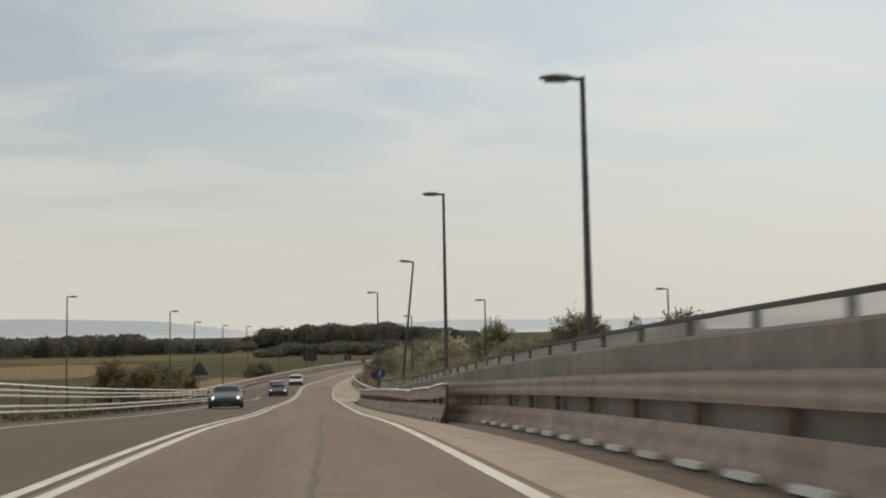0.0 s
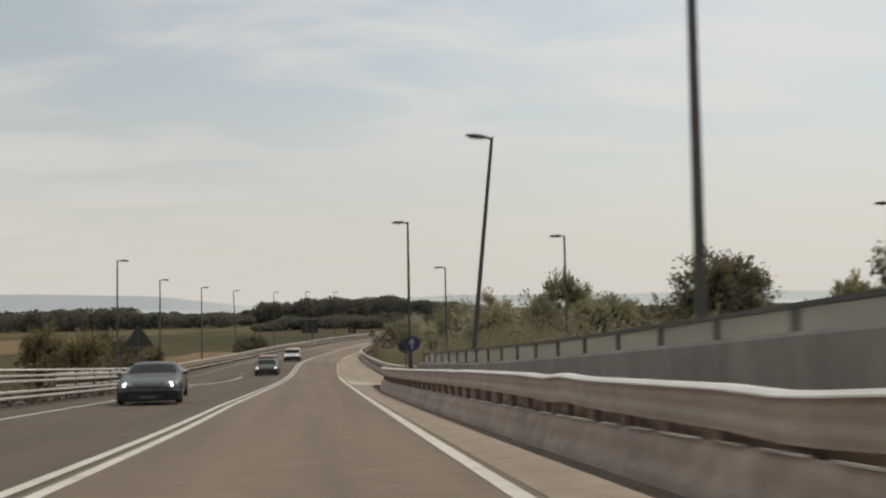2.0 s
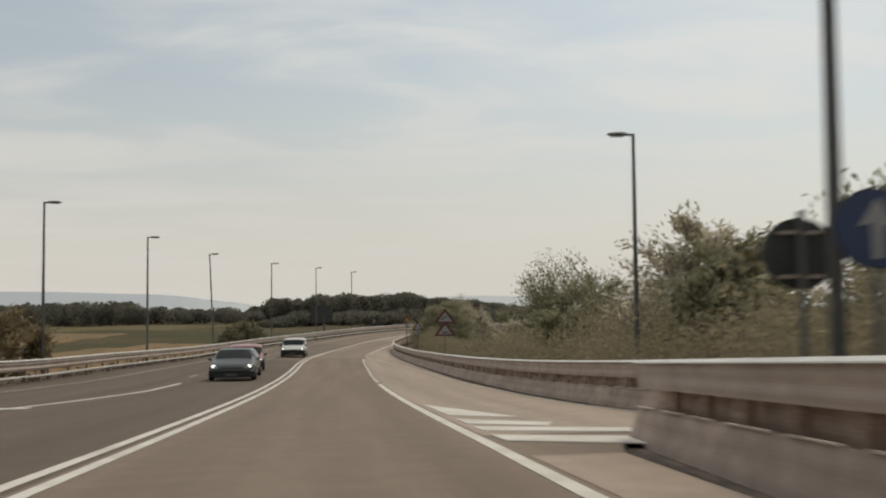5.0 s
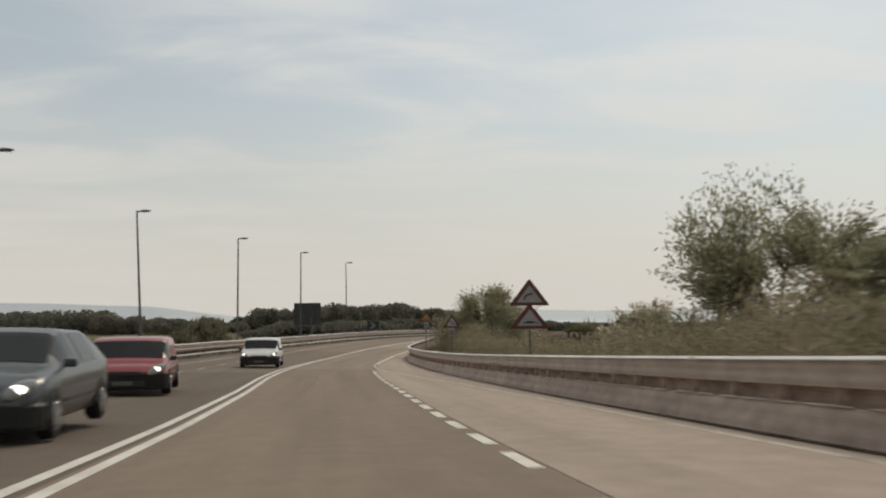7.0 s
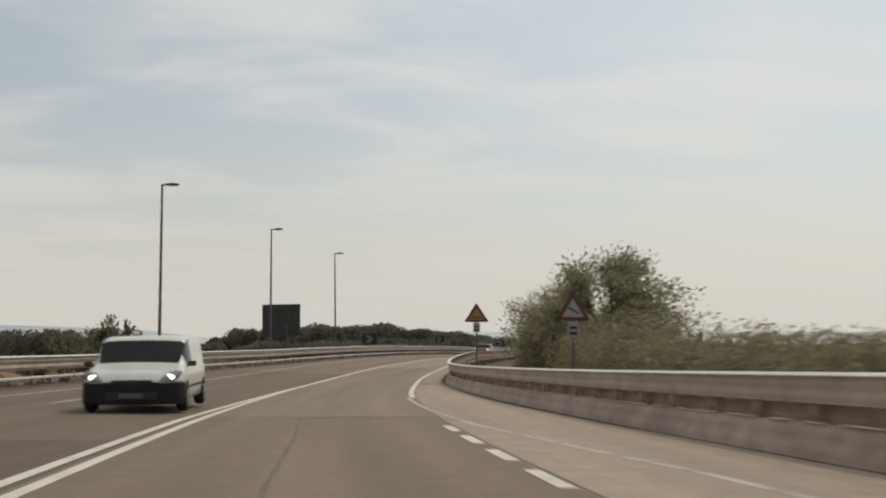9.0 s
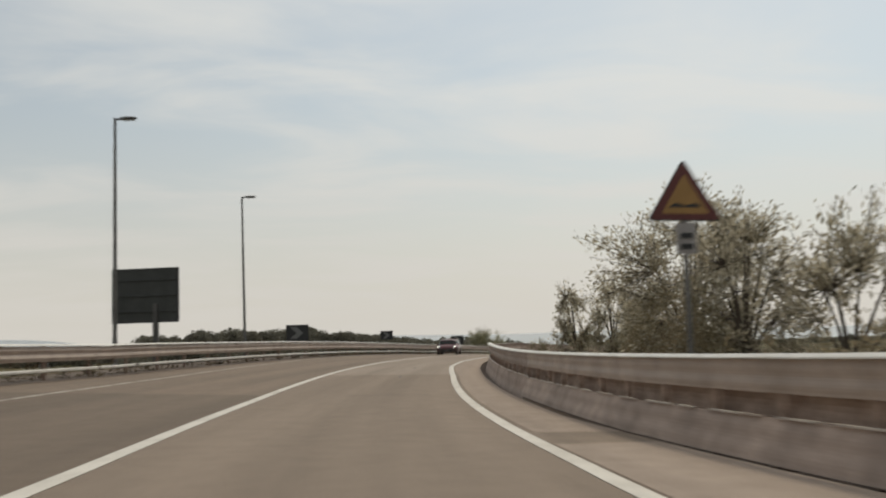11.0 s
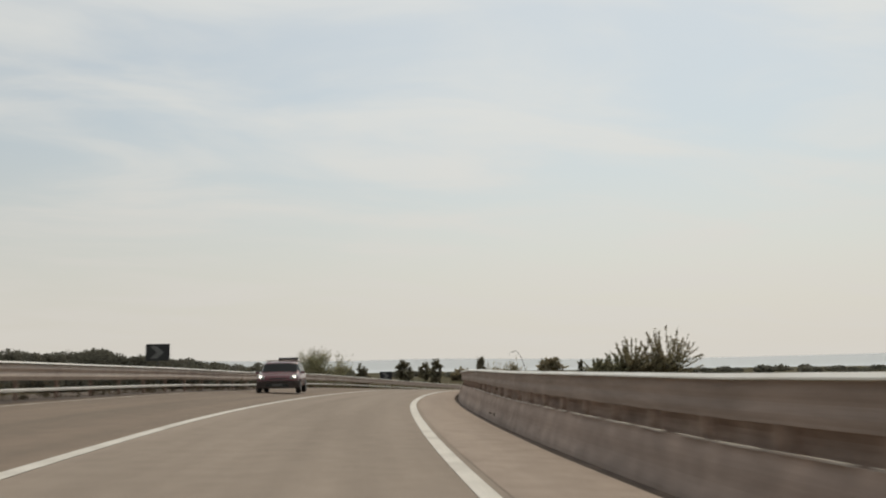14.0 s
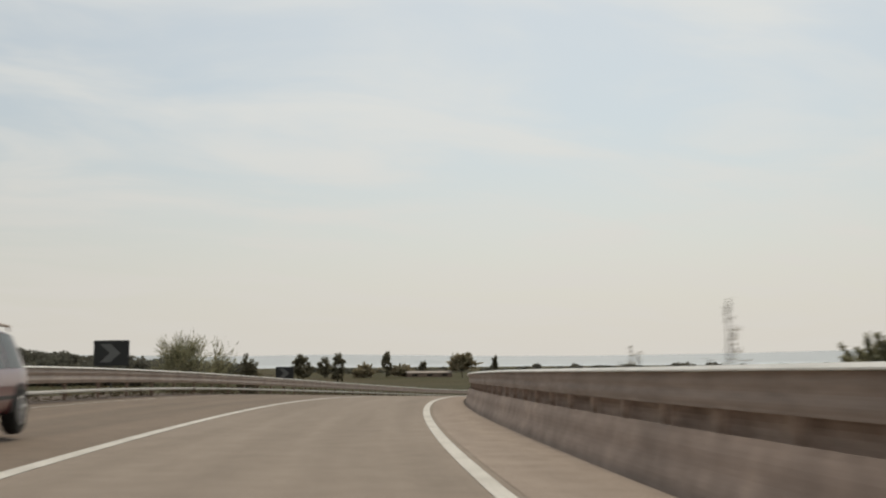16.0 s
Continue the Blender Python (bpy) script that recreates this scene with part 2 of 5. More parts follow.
ASPHALT = material("asphalt", (0.234, 0.179, 0.134), 0.9, second=(0.178, 0.136, 0.102), scale=0.5, fine=90, bump=0.25, grain=0.14, spec=0.3, blotch=0.07, lengthwise=True)
ASPHALT_MID = material("greying_asphalt", (0.270, 0.211, 0.162), 0.9, second=(0.206, 0.161, 0.123), scale=0.5, fine=90, bump=0.25, grain=0.14, spec=0.3, blotch=0.07, lengthwise=True)
ASPHALT_WORN = material("worn_dark_asphalt", (0.186, 0.143, 0.107), 0.9, second=(0.143, 0.110, 0.083), scale=0.5, fine=90, bump=0.25, grain=0.14, spec=0.3, blotch=0.07, lengthwise=True)
ASPHALT_DARK = material("dark_asphalt", (0.142, 0.109, 0.082), 0.9, second=(0.110, 0.084, 0.064), scale=0.5, fine=90, bump=0.25, grain=0.14, spec=0.3, blotch=0.07, lengthwise=True)
ASPHALT_PALE = material("pale_asphalt", (0.322, 0.260, 0.206), 0.9, second=(0.250, 0.201, 0.158), scale=0.5, fine=90, bump=0.25, grain=0.12, spec=0.3, blotch=0.07, lengthwise=True)
# shoulder and ramp: pale asphalt, with windscreen haze mixed into the colour
SHOULDER = material("shoulder_asphalt", (0.385, 0.307, 0.246), 0.92, second=(0.312, 0.249, 0.20), scale=0.5, fine=70, bump=0.3, grain=0.18, spec=0.25, blotch=0.1, lengthwise=True)
RAMP_ASPHALT = material("pale_hazed_ramp_asphalt", (0.395, 0.316, 0.255), 0.92, second=(0.315, 0.252, 0.203), scale=0.5, fine=70, bump=0.3, grain=0.16, spec=0.25, blotch=0.09, lengthwise=True)
TAR = material("tar_seam", (0.115, 0.092, 0.074), 0.8, second=(0.15, 0.12, 0.095), scale=3, fine=40, grain=0.2)
PAINT = material("road_paint", (0.66, 0.62, 0.55), 0.75, second=(0.47, 0.43, 0.37), scale=1.3, fine=30, grain=0.12, low=0.45, high=0.8)
WORN = material("worn_road_paint", (0.46, 0.42, 0.36), 0.8, second=(0.27, 0.24, 0.20), scale=2.2, fine=25, grain=0.2, low=0.4, high=0.65)
STEEL_OLD = material("weathered_brown_steel", (0.310, 0.242, 0.200), 0.75, 0.0, second=(0.225, 0.174, 0.143), scale=1.1, fine=40, grain=0.14, stretch=(1, 1, 3), blotch=0.14)
STEEL = material("galvanised_steel", (0.42, 0.338, 0.281), 0.6, 0.05, second=(0.315, 0.25, 0.203), scale=1.6, fine=45, grain=0.1, blotch=0.12)
STEEL_LOW = material("mottled_lower_beam_steel", (0.40, 0.303, 0.243), 0.75, 0.0, second=(0.27, 0.204, 0.164), scale=0.9, fine=40, grain=0.16, blotch=0.18)
STEEL_LOW_BROWN = material("brown_lower_beam_steel", (0.37, 0.276, 0.22), 0.75, 0.0, second=(0.25, 0.185, 0.147), scale=0.9, fine=40, grain=0.16, blotch=0.2)
# lighter copy of the steel, for ridges that catch the sun
STEEL_TOP = material("sunlit_galvanised_steel", (0.70, 0.68, 0.63), 0.45, 0.25, second=(0.56, 0.535, 0.49), scale=2.0, fine=45, grain=0.08)
# pale top rail, its colour raised further for the light it catches
CAP = material("sunlit_rail_cap", (0.80, 0.775, 0.72), 0.5, 0.0, second=(0.66, 0.63, 0.57), scale=1.6, fine=30, grain=0.08)
# pale colour of the sunlit edge along the lower beams
RAIL_EDGE = material("sunlit_rail_edge", (0.50, 0.45, 0.39), 0.6, 0.0, second=(0.34, 0.28, 0.235), scale=1.1, fine=30, grain=0.12, low=0.42, high=0.6)
RUST = material("rusty_steel", (0.27, 0.182, 0.136), 0.85, 0.1, second=(0.17, 0.115, 0.086), scale=6.0, fine=60, grain=0.3)
BACK_STEEL = material("rust_stained_back_beam", (0.40, 0.295, 0.232), 0.85, 0.0, second=(0.25, 0.178, 0.138), scale=1.3, fine=30, grain=0.25, blotch=0.25)
CONCRETE = material("grey_concrete", (0.325, 0.285, 0.245), 0.9, second=(0.235, 0.205, 0.175), scale=0.9, fine=35, bump=0.3, grain=0.15, stretch=(1, 1, 0.4), blotch=0.12)
DIRT = material("dry_earth", (0.135, 0.100, 0.074), 0.95, second=(0.092, 0.068, 0.051), scale=1.6, fine=24, bump=0.6, grain=0.35)
GRASS_GROUND = material("dry_meadow", (0.070, 0.065, 0.031), 0.95, second=(0.100, 0.078, 0.043), scale=0.016, fine=1.1, bump=0.5, grain=0.3, low=0.42, high=0.62, spec=0.08)
# brown earth, its colour darkened for the shade under the rails
EARTH_DARK = material("shaded_dark_earth", (0.120, 0.085, 0.061), 0.95, second=(0.078, 0.056, 0.041), scale=1.6, fine=24, bump=0.6, grain=0.35)
FIELD_TAN = material("dry_tan_field", (0.25, 0.168, 0.095), 0.95, second=(0.175, 0.128, 0.070), scale=0.05, fine=1.5, bump=0.5, grain=0.25, spec=0.08)
FIELD_STUBBLE = material("olive_stubble_field", (0.150, 0.122, 0.062), 0.95, second=(0.105, 0.092, 0.045), scale=0.03, fine=1.5, bump=0.5, grain=0.3, spec=0.08)
POLE = material("dark_painted_pole", (0.068, 0.066, 0.062), 0.55, 0.2, second=(0.10, 0.095, 0.088), scale=1.0, fine=20, grain=0.12)
POLE_GREY = material("weathered_grey_pole", (0.15, 0.145, 0.135), 0.6, 0.4, second=(0.10, 0.097, 0.09), scale=1.0, fine=20, grain=0.12)
LENS = plain("lamp_glass", (0.30, 0.31, 0.30), 0.25)
BARK = material("bark", (0.115, 0.092, 0.07), 0.95, second=(0.07, 0.056, 0.045), scale=5, fine=40, bump=0.6, grain=0.3, stretch=(1, 1, 0.3))


def foliage(name, base, second, scale=0.5, islands=0.3, through_leaf=0.5):
    """Leaves: a matt surface that lets part of the light through."""
    m = material(name, base, 0.75, second=second, scale=scale, fine=6, grain=0.2, islands=islands, spec=0.25)
    t = m.node_tree
    b = t.nodes["Principled BSDF"]
    tr = t.nodes.new("ShaderNodeBsdfTranslucent")
    src = b.inputs["Base Color"].links[0].from_socket
    t.links.new(src, tr.inputs["Color"])
    mx = t.nodes.new("ShaderNodeMixShader")
    mx.inputs[0].default_value = through_leaf
    t.links.new(b.outputs[0], mx.inputs[1])
    t.links.new(tr.outputs[0], mx.inputs[2])
    t.links.new(mx.outputs[0], t.nodes["Material Output"].inputs["Surface"])
    return m


LEAF = foliage("olive_leaves", (0.275, 0.242, 0.150), (0.335, 0.278, 0.188), islands=0.2)
LEAF_TREE = foliage("green_tree_leaves", (0.275, 0.268, 0.165), (0.345, 0.315, 0.205))
LEAF_GREY = foliage("silvery_leaves", (0.52, 0.47, 0.36), (0.38, 0.34, 0.25), islands=0.34, through_leaf=0.68)
LEAF_DARK = foliage("dark_green_leaves", (0.165, 0.152, 0.098), (0.215, 0.19, 0.122))
WEED = foliage("brown_weeds", (0.135, 0.105, 0.068), (0.095, 0.080, 0.048), islands=0.5)
LEAF_BROWN = foliage("autumn_brown_leaves", (0.27, 0.205, 0.118), (0.21, 0.175, 0.095), islands=0.3)
LEAF_DRY = foliage("dry_brush", (0.30, 0.24, 0.155), (0.22, 0.19, 0.115), islands=0.35)
WOODS = foliage("far_woods", (0.150, 0.147, 0.114), (0.19, 0.178, 0.138), scale=0.03, islands=0.22)
SIGN_BACK = material("grey_sign_back", (0.066, 0.068, 0.064), 0.6, 0.4, second=(0.05, 0.052, 0.049), scale=1.5, fine=20, grain=0.1)
RED = plain("red_sign_paint", (0.125, 0.030, 0.026), 0.5)
BLUE = plain("blue_sign_paint", (0.032, 0.052, 0.115), 0.5)
# sign white lowered for faces turned away from the sun
WHITE = plain("shaded_white_sign_paint", (0.33, 0.31, 0.295), 0.55)
YELLOW = plain("yellow_sign_paint", (0.36, 0.20, 0.06), 0.55)
BLACK = plain("black_paint", (0.02, 0.02, 0.02), 0.5)
ORANGE = material("faded_orange_plastic", (0.60, 0.27, 0.12), 0.6, second=(0.44, 0.18, 0.08), scale=3, fine=30, grain=0.1)
HEADLIGHT = glowing("lit_headlight", (1.0, 0.95, 0.85), 2.6)
GLASS_DARK = plain("dark_car_glass", (0.022, 0.023, 0.021), 0.2, spec=0.24)
TYRE = plain("tyre_rubber", (0.018, 0.018, 0.018), 0.9)
RIM = plain("alloy_rim", (0.35, 0.35, 0.35), 0.35, 0.7)
TRIM = plain("black_plastic", (0.042, 0.038, 0.036), 0.7)
DUSTY_TRIM = plain("dusty_brown_grey_plastic", (0.105, 0.085, 0.074), 0.75)
# the haze of the distance is mixed into the hills' colour
HAZE_HILL = glowing("far_hills_painted_haze", (0.52, 0.53, 0.515), 0.0)
PANEL = bpy.data.materials.new("milky_panel")
PANEL.use_nodes = True
_b = PANEL.node_tree.nodes["Principled BSDF"]
_b.inputs["Base Color"].default_value = (0.50, 0.48, 0.43, 1)
_b.inputs["Roughness"].default_value = 0.4
_b.inputs["Transmission Weight"].default_value = 0.5
_b.inputs["Alpha"].default_value = 0.36


# ---------------------------------------------------------------- mesh helpers
def mesh(name, verts, faces, mat, smooth=False):
    me = bpy.data.meshes.new(name)
    me.from_pydata([tuple(v) for v in verts], [], faces)
    me.materials.append(mat)
    if smooth:
        me.shade_smooth()
    me.update()
    return me


def lay_out(me, places):
    """A UV map with the offset across and the distance along the road, for wear that follows the lane."""
    uv = me.uv_layers.new(name="lane")
    idx = np.empty(len(me.loops), dtype=np.int32)
    me.loops.foreach_get("vertex_index", idx)
    uv.data.foreach_set("uv", np.asarray(places, dtype=np.float32)[idx].ravel())


def part(name, bm, mat, parent, label=""):
    """One bmesh as one mesh object under a thing or a part."""
    me = bpy.data.meshes.new(name)
    bmesh.ops.recalc_face_normals(bm, faces=bm.faces)
    bm.to_mesh(me)
    bm.free()
    me.materials.append(mat)
    ob = new(name, me)
    if parent is not None:
        ob.parent = parent
    if label:
        ob["label"] = label
    return ob


def thing(name, m, label, category, group="", kind=""):
    ob = new(name)
    ob.matrix_world = m
    ob.empty_display_size = 0.2
    return tagged(ob, label, category, group, kind)


def box(bm, size, centre, bevel=0.0, rot=None):
    mm = Matrix.Translation(centre) @ (rot.to_4x4() if rot is not None else Matrix()) @ Matrix.Diagonal((*size, 1))
    vs = bmesh.ops.create_cube(bm, size=1, matrix=mm)["verts"]
    if bevel:
        es = list({e for v in vs for e in v.link_edges})
        bmesh.ops.bevel(bm, geom=es, offset=bevel, segments=2, affect="EDGES", profile=0.7)
    return bm


def tube(bm, a, b, r0, r1=None, seg=10):
    a, b = Vector(a), Vector(b)
    d = b - a
    mm = Matrix.Translation((a + b) / 2) @ d.to_track_quat("Z", "Y").to_matrix().to_4x4()
    bmesh.ops.create_cone(bm, cap_ends=True, segments=seg, radius1=r0, radius2=r0 if r1 is None else r1, depth=d.length, matrix=mm)
    return bm


def extrude_outline(bm, pts, depth):
    """A flat outline in x, z made into a plate of that depth along y, centred."""
    lo = [bm.verts.new((x, -depth / 2, z)) for x, z in pts]
    hi = [bm.verts.new((x, depth / 2, z)) for x, z in pts]
    n = len(pts)
    bm.faces.new(lo)
    bm.faces.new(list(reversed(hi)))
    for i in range(n):
        j = (i + 1) % n
        bm.faces.new((lo[i], hi[i], hi[j], lo[j]))
    return bm


def ribbon(name, s0, s1, left, right, dz, mat, step=1.0, thick=0.0, lanes=1):
    """A strip of the road's surface between two offsets (numbers or functions of s)."""
    fl = left if callable(left) else (lambda s: left)
    fr = right if callable(right) else (lambda s: right)
    n = max(2, int(round((s1 - s0) / step)) + 1)
    verts, faces, places = [], [], []
    for i in range(n):
        s = s0 + (s1 - s0) * i / (n - 1)
        a, b = fl(s), fr(s)
        for j in range(lanes + 1):
            o = a + (b - a) * j / lanes
            verts.append(spot(s, o, dz))
            places.append((o, s * STATION))
    w = lanes + 1
    for i in range(n - 1):
        for j in range(lanes):
            k = i * w + j
            faces.append((k, k + 1, k + w + 1, k + w))
    if thick:
        base = len(verts)
        verts += [v - Vector((0, 0, thick)) for v in verts]
        places += places
        faces += [tuple(base + q for q in reversed(f)) for f in faces]
        for i in range(n - 1):
            for k, o in ((i * w, 0), (i * w + lanes, 1)):
                q = (k, k + w, base + k + w, base + k)
                faces.append(q if o == 0 else tuple(reversed(q)))
        for i in (0, n - 1):
            for j in range(lanes):
                k = i * w + j
                faces.append((k, base + k, base + k + 1, k + 1))
    me = mesh(name, verts, faces, mat)
    lay_out(me, places)
    return me


def sweep(name, profile, s0, s1, off, dz, mat, step=2.0, smooth=False):
    """A profile of (offset, height) points carried along the road beside it."""
    fo = off if callable(off) else (lambda s: off)
    fz = dz if callable(dz) else (lambda s: dz)
    n = max(2, int(round((s1 - s0) / step)) + 1)
    m = len(profile)
    verts, faces = [], []
    for i in range(n):
        s = s0 + (s1 - s0) * i / (n - 1)
        for a, b in profile:
            verts.append(spot(s, fo(s) + a, fz(s) + b))
    for i in range(n - 1):
        for j in range(m):
            k = (j + 1) % m
            faces.append((i * m + j, i * m + k, (i + 1) * m + k, (i + 1) * m + j))
    faces.append(tuple(range(m)))
    faces.append(tuple(reversed(range((n - 1) * m, n * m))))
    me = mesh(name, verts, faces, mat)
    bm = bmesh.new()
    bm.from_mesh(me)
    bmesh.ops.recalc_face_normals(bm, faces=bm.faces)
    bm.to_mesh(me)
    bm.free()
    return me


def knots(*pairs):
    xs, ys = zip(*pairs)
    return lambda s: float(np.interp(s, xs, ys))


# ---------------------------------------------------------------- lines of the plan beside the road
inner_rail = knots((-24, -8.9), (12, -8.6), (36, -8.3), (60.5, -7.6))
ramp_rail = knots((30, 16), (44, 9.5), (52, 6.8), (56, 5.9), (60, 5.45), (66, 5.15), (94, 4.98), (100, 4.82), (106, 4.55), (114, 3.9), (122, 3.1), (130, 2.78), (140, 2.64), (158, 2.6), (175, 2.75), (400, 2.9))
near_rail = knots((15, 2.75), (20, 2.62), (46, 2.68), (52, 2.95), (56.5, 3.5))
paved_left = knots((-24, -9.4), (50, -8.5), (61, -8.3), (62, -12.6), (72, -12.2), (84, -11.5), (96, -10.8), (108, -10.0), (120, -9.3),
                   (132, -8.7), (144, -8.2), (156, -8.0), (168, -8.05), (180, -8.2), (400, -9.2))
paved_right = knots((-24, 2.5), (10, 2.62), (20, 2.25), (24, 2.13), (34, 2.2), (46, 2.33), (52.5, 2.6), (55.4, 2.78), (56.8, 3.7), (58.5, 4.35), (59.4, 5.35), (62.9, 4.95), (75, 4.75), (94, 4.76), (100, 4.62), (106, 4.3), (116, 3.5), (124, 2.72), (134, 2.45), (142, 2.28), (155, 2.2), (170, 2.4), (180, 2.55), (400, 2.7))
PLAIN = -11.0


def ground_z(x, y):
    """Height of the open ground: level with the road beside it, then down its bank to the plain."""
    px, py = np.asarray(_px), np.asarray(_py)
    d2 = (px[None, :] - x[:, None]) ** 2 + (py[None, :] - y[:, None]) ** 2
    i = np.argmin(d2, axis=1)
    h = _head[i]
    o = (x - px[i]) * np.cos(h) + (y - py[i]) * np.sin(h)
    far = np.sqrt(d2[np.arange(len(x)), i])
    s = _run[i]
    tl, tr, ml = (np.interp(s, _knots, v) for v in (TILT_LEFT, TILT, MID_LINE))
    oc = np.clip(o, -14, 7)
    rise = np.where(oc > ml, tr * oc, tr * ml + tl * (oc - ml)) / 100
    road = _pz[i] + rise - 0.30
    pl = np.array([paved_left(v) for v in s])
    shoulder = np.where(o < 0, -pl + 2.5, np.where(s < 120, 24.0, 9.0))
    out = np.maximum(np.where(np.abs(o) >= far - 2.0, np.abs(o), far) - shoulder, 0)
    depth = np.maximum(out, 0) * np.where(o < 0, 0.45, 0.35)
    plain_z = PLAIN - np.clip((far - 207) / 1240, 0, 1) * 4
    wave = 0.25 * np.sin(x * 0.13 + 1.3 * np.sin(y * 0.07)) * np.clip(out / 6, 0, 1)
    return np.where(road - depth > plain_z, road - depth, plain_z) + wave


def ground_at(x, y):
    return float(ground_z(np.array([x]), np.array([y]))[0])


# ---------------------------------------------------------------- ground
def axis_values(lo, hi, step):
    inside = list(np.arange(lo, hi + 0.1, step))
    out, d = [], step
    a, b = lo, hi
    left, right = [], []
    while d < 900:
        d *= 1.35
        a, b = a - d, b + d
        left.append(a)
        right.append(b)
    return np.array(left[::-1] + inside + right)


gx, gy = axis_values(-70, 190, 3.0), axis_values(-80, 525, 3.5)
GX, GY = np.meshgrid(gx, gy)
gz = ground_z(GX.ravel(), GY.ravel())
gverts = np.stack([GX.ravel(), GY.ravel(), gz], -1)
w = len(gx)
gfaces = [(j * w + i, j * w + i + 1, (j + 1) * w + i + 1, (j + 1) * w + i) for j in range(len(gy) - 1) for i in range(w - 1)]
tagged(new("ground", mesh("ground", gverts, gfaces, GRASS_GROUND, smooth=True)), "dry olive meadow and fields reaching the horizon", "ground", kind="structure")

# ---------------------------------------------------------------- roadway
cols = 8
rverts, rfaces, rplaces = [], [], []
srange = np.arange(-24, 372.1, 1.0)
for s in srange:
    a, m, b = paved_left(s), mid_line(s), paved_right(s)
    offs = [a + (m - a) * k / 4 for k in range(4)] + [m + (b - m) * k / 4 for k in range(5)]
    rverts += [spot(s, o) for o in offs]
    rplaces += [(o, s * STATION) for o in offs]
w = cols + 1
rfaces = [(i * w + j, i * w + j + 1, (i + 1) * w + j + 1, (i + 1) * w + j) for i in range(len(srange) - 1) for j in range(cols)]
road_mesh = mesh("road", rverts, rfaces, ASPHALT)
lay_out(road_mesh, rplaces)
road_mesh.materials.append(ASPHALT_PALE)
road_mesh.materials.append(ASPHALT_DARK)
road_mesh.materials.append(ASPHALT_MID)
road_mesh.materials.append(ASPHALT_WORN)
for k, f in enumerate(road_mesh.polygons):
    row, other_side = k // cols, k % cols < 4
    f.material_index = (0 if row > 152 else 4 if row > 124 else 2) if other_side else 1 if row > 160 else 3 if row > 128 else 0      # paler surface beyond the merge, older one on the other side
tagged(new("road", road_mesh), "worn grey-brown asphalt carriageway with dark patches", "road", kind="structure")
# paler strip outside the right edge line, and bare earth beside it under the rails
tagged(new("road_shoulder", ribbon("road_shoulder", -24, 55, lambda s: right_line(s) + 0.16, paved_right, 0.004, SHOULDER)),
       "pale worn asphalt shoulder beside the edge line", "shoulder", kind="structure")
tagged(new("road_shoulder", ribbon("road_shoulder", 122, 370, lambda s: right_line(s) + 0.16, paved_right, 0.004, SHOULDER)),
       "pale worn asphalt shoulder beside the edge line", "shoulder", kind="structure")
tagged(new("verge", ribbon("verge", -24, 56, lambda s: paved_right(s) - 0.05, lambda s: 4.3, -0.05, DIRT, lanes=3)),
       "strip of bare dark earth under the guardrail", "verge", kind="structure")
tagged(new("verge", ribbon("verge", 57, 370, lambda s: paved_right(s) - 0.05, lambda s: ramp_rail(s) + 3.6, -0.05, EARTH_DARK, lanes=4)),
       "strip of bare dark earth under the guardrail", "verge", kind="structure")
tagged(new("verge", ribbon("verge", 62, 370, lambda s: outer_rail(s) - 1.6, lambda s: outer_rail(s) + 0.35, 0.012, DIRT, lanes=3)),
       "strip of brown earth and weeds under the guardrail", "verge", kind="structure")
tagged(new("verge", ribbon("verge", -24, 60, lambda s: inner_rail(s) - 1.6, lambda s: inner_rail(s) + 0.3, 0.012, DIRT, lanes=3)),
       "strip of brown earth and weeds under the guardrail", "verge", kind="structure")


def field(name, label, x0, x1, y0, y1, mat, lift, slant):
    """A ploughed or mown field lying on the plain, with a ragged edge."""
    nx, ny = int((x1 - x0) / 3) + 1, int((y1 - y0) / 3) + 1
    xs, ys = [], []
    for j in range(ny):
        for i in range(nx):
            u, v = i / (nx - 1), j / (ny - 1)
            xs.append(x0 + (x1 - x0) * u + (1.5 * math.sin(v * 23) if i in (0, nx - 1) else 0))
            ys.append(y0 + (y1 - y0) * v + slant * (u - 0.5) + (1.2 * math.sin(u * 31) if j in (0, ny - 1) else 0))
    ys = [STATION * (b + SKEW * a) for a, b in zip(xs, ys)]
    z = ground_z(np.array(xs), np.array(ys)) + lift
    z -= [lift + 0.5 if k % nx in (0, nx - 1) or k // nx in (0, ny - 1) else 0.0 for k in range(nx * ny)]      # the border dips into the ground
    faces = [(j * nx + i, j * nx + i + 1, (j + 1) * nx + i + 1, (j + 1) * nx + i) for j in range(ny - 1) for i in range(nx - 1)]
    tagged(new(name, mesh(name, list(zip(xs, ys, z)), faces, mat, True)), label, "field", kind="structure")


field("field", "dry tan harvested field on the plain below the road", -128, -60, 208, 292, FIELD_TAN, 0.3, 8)
bank_rise = knots((0, -0.9), (0.12, 0.25), (0.3, 0.72), (0.55, 0.92), (0.8, 0.55), (1, -1.8))
bank_end = knots((84, -3.0), (88, -1.0), (92, -0.1), (97, 0), (110, 0), (119, -0.35), (124, -1.2), (128, -3.5))
bank_s, bank_o = np.meshgrid(np.arange(84, 128.1, 1.0), np.linspace(0, 1, 13), indexing="ij")
bank_verts = []
for s, u in zip(bank_s.ravel(), bank_o.ravel()):
    p = spot(s, outer_rail(s) - 1.1 - (8.0 + 2.2 * noise.noise((s * 0.31, 4.0, 0.0))) * u)
    bank_verts.append((p.x, p.y, spot(s, outer_rail(s) - 0.5).z + bank_rise(u) + bank_end(s) + 0.14 * noise.noise(p * 0.35)))
bank_faces = [(i * 13 + j, i * 13 + j + 1, i * 13 + j + 14, i * 13 + j + 13) for i in range(44) for j in range(12)]
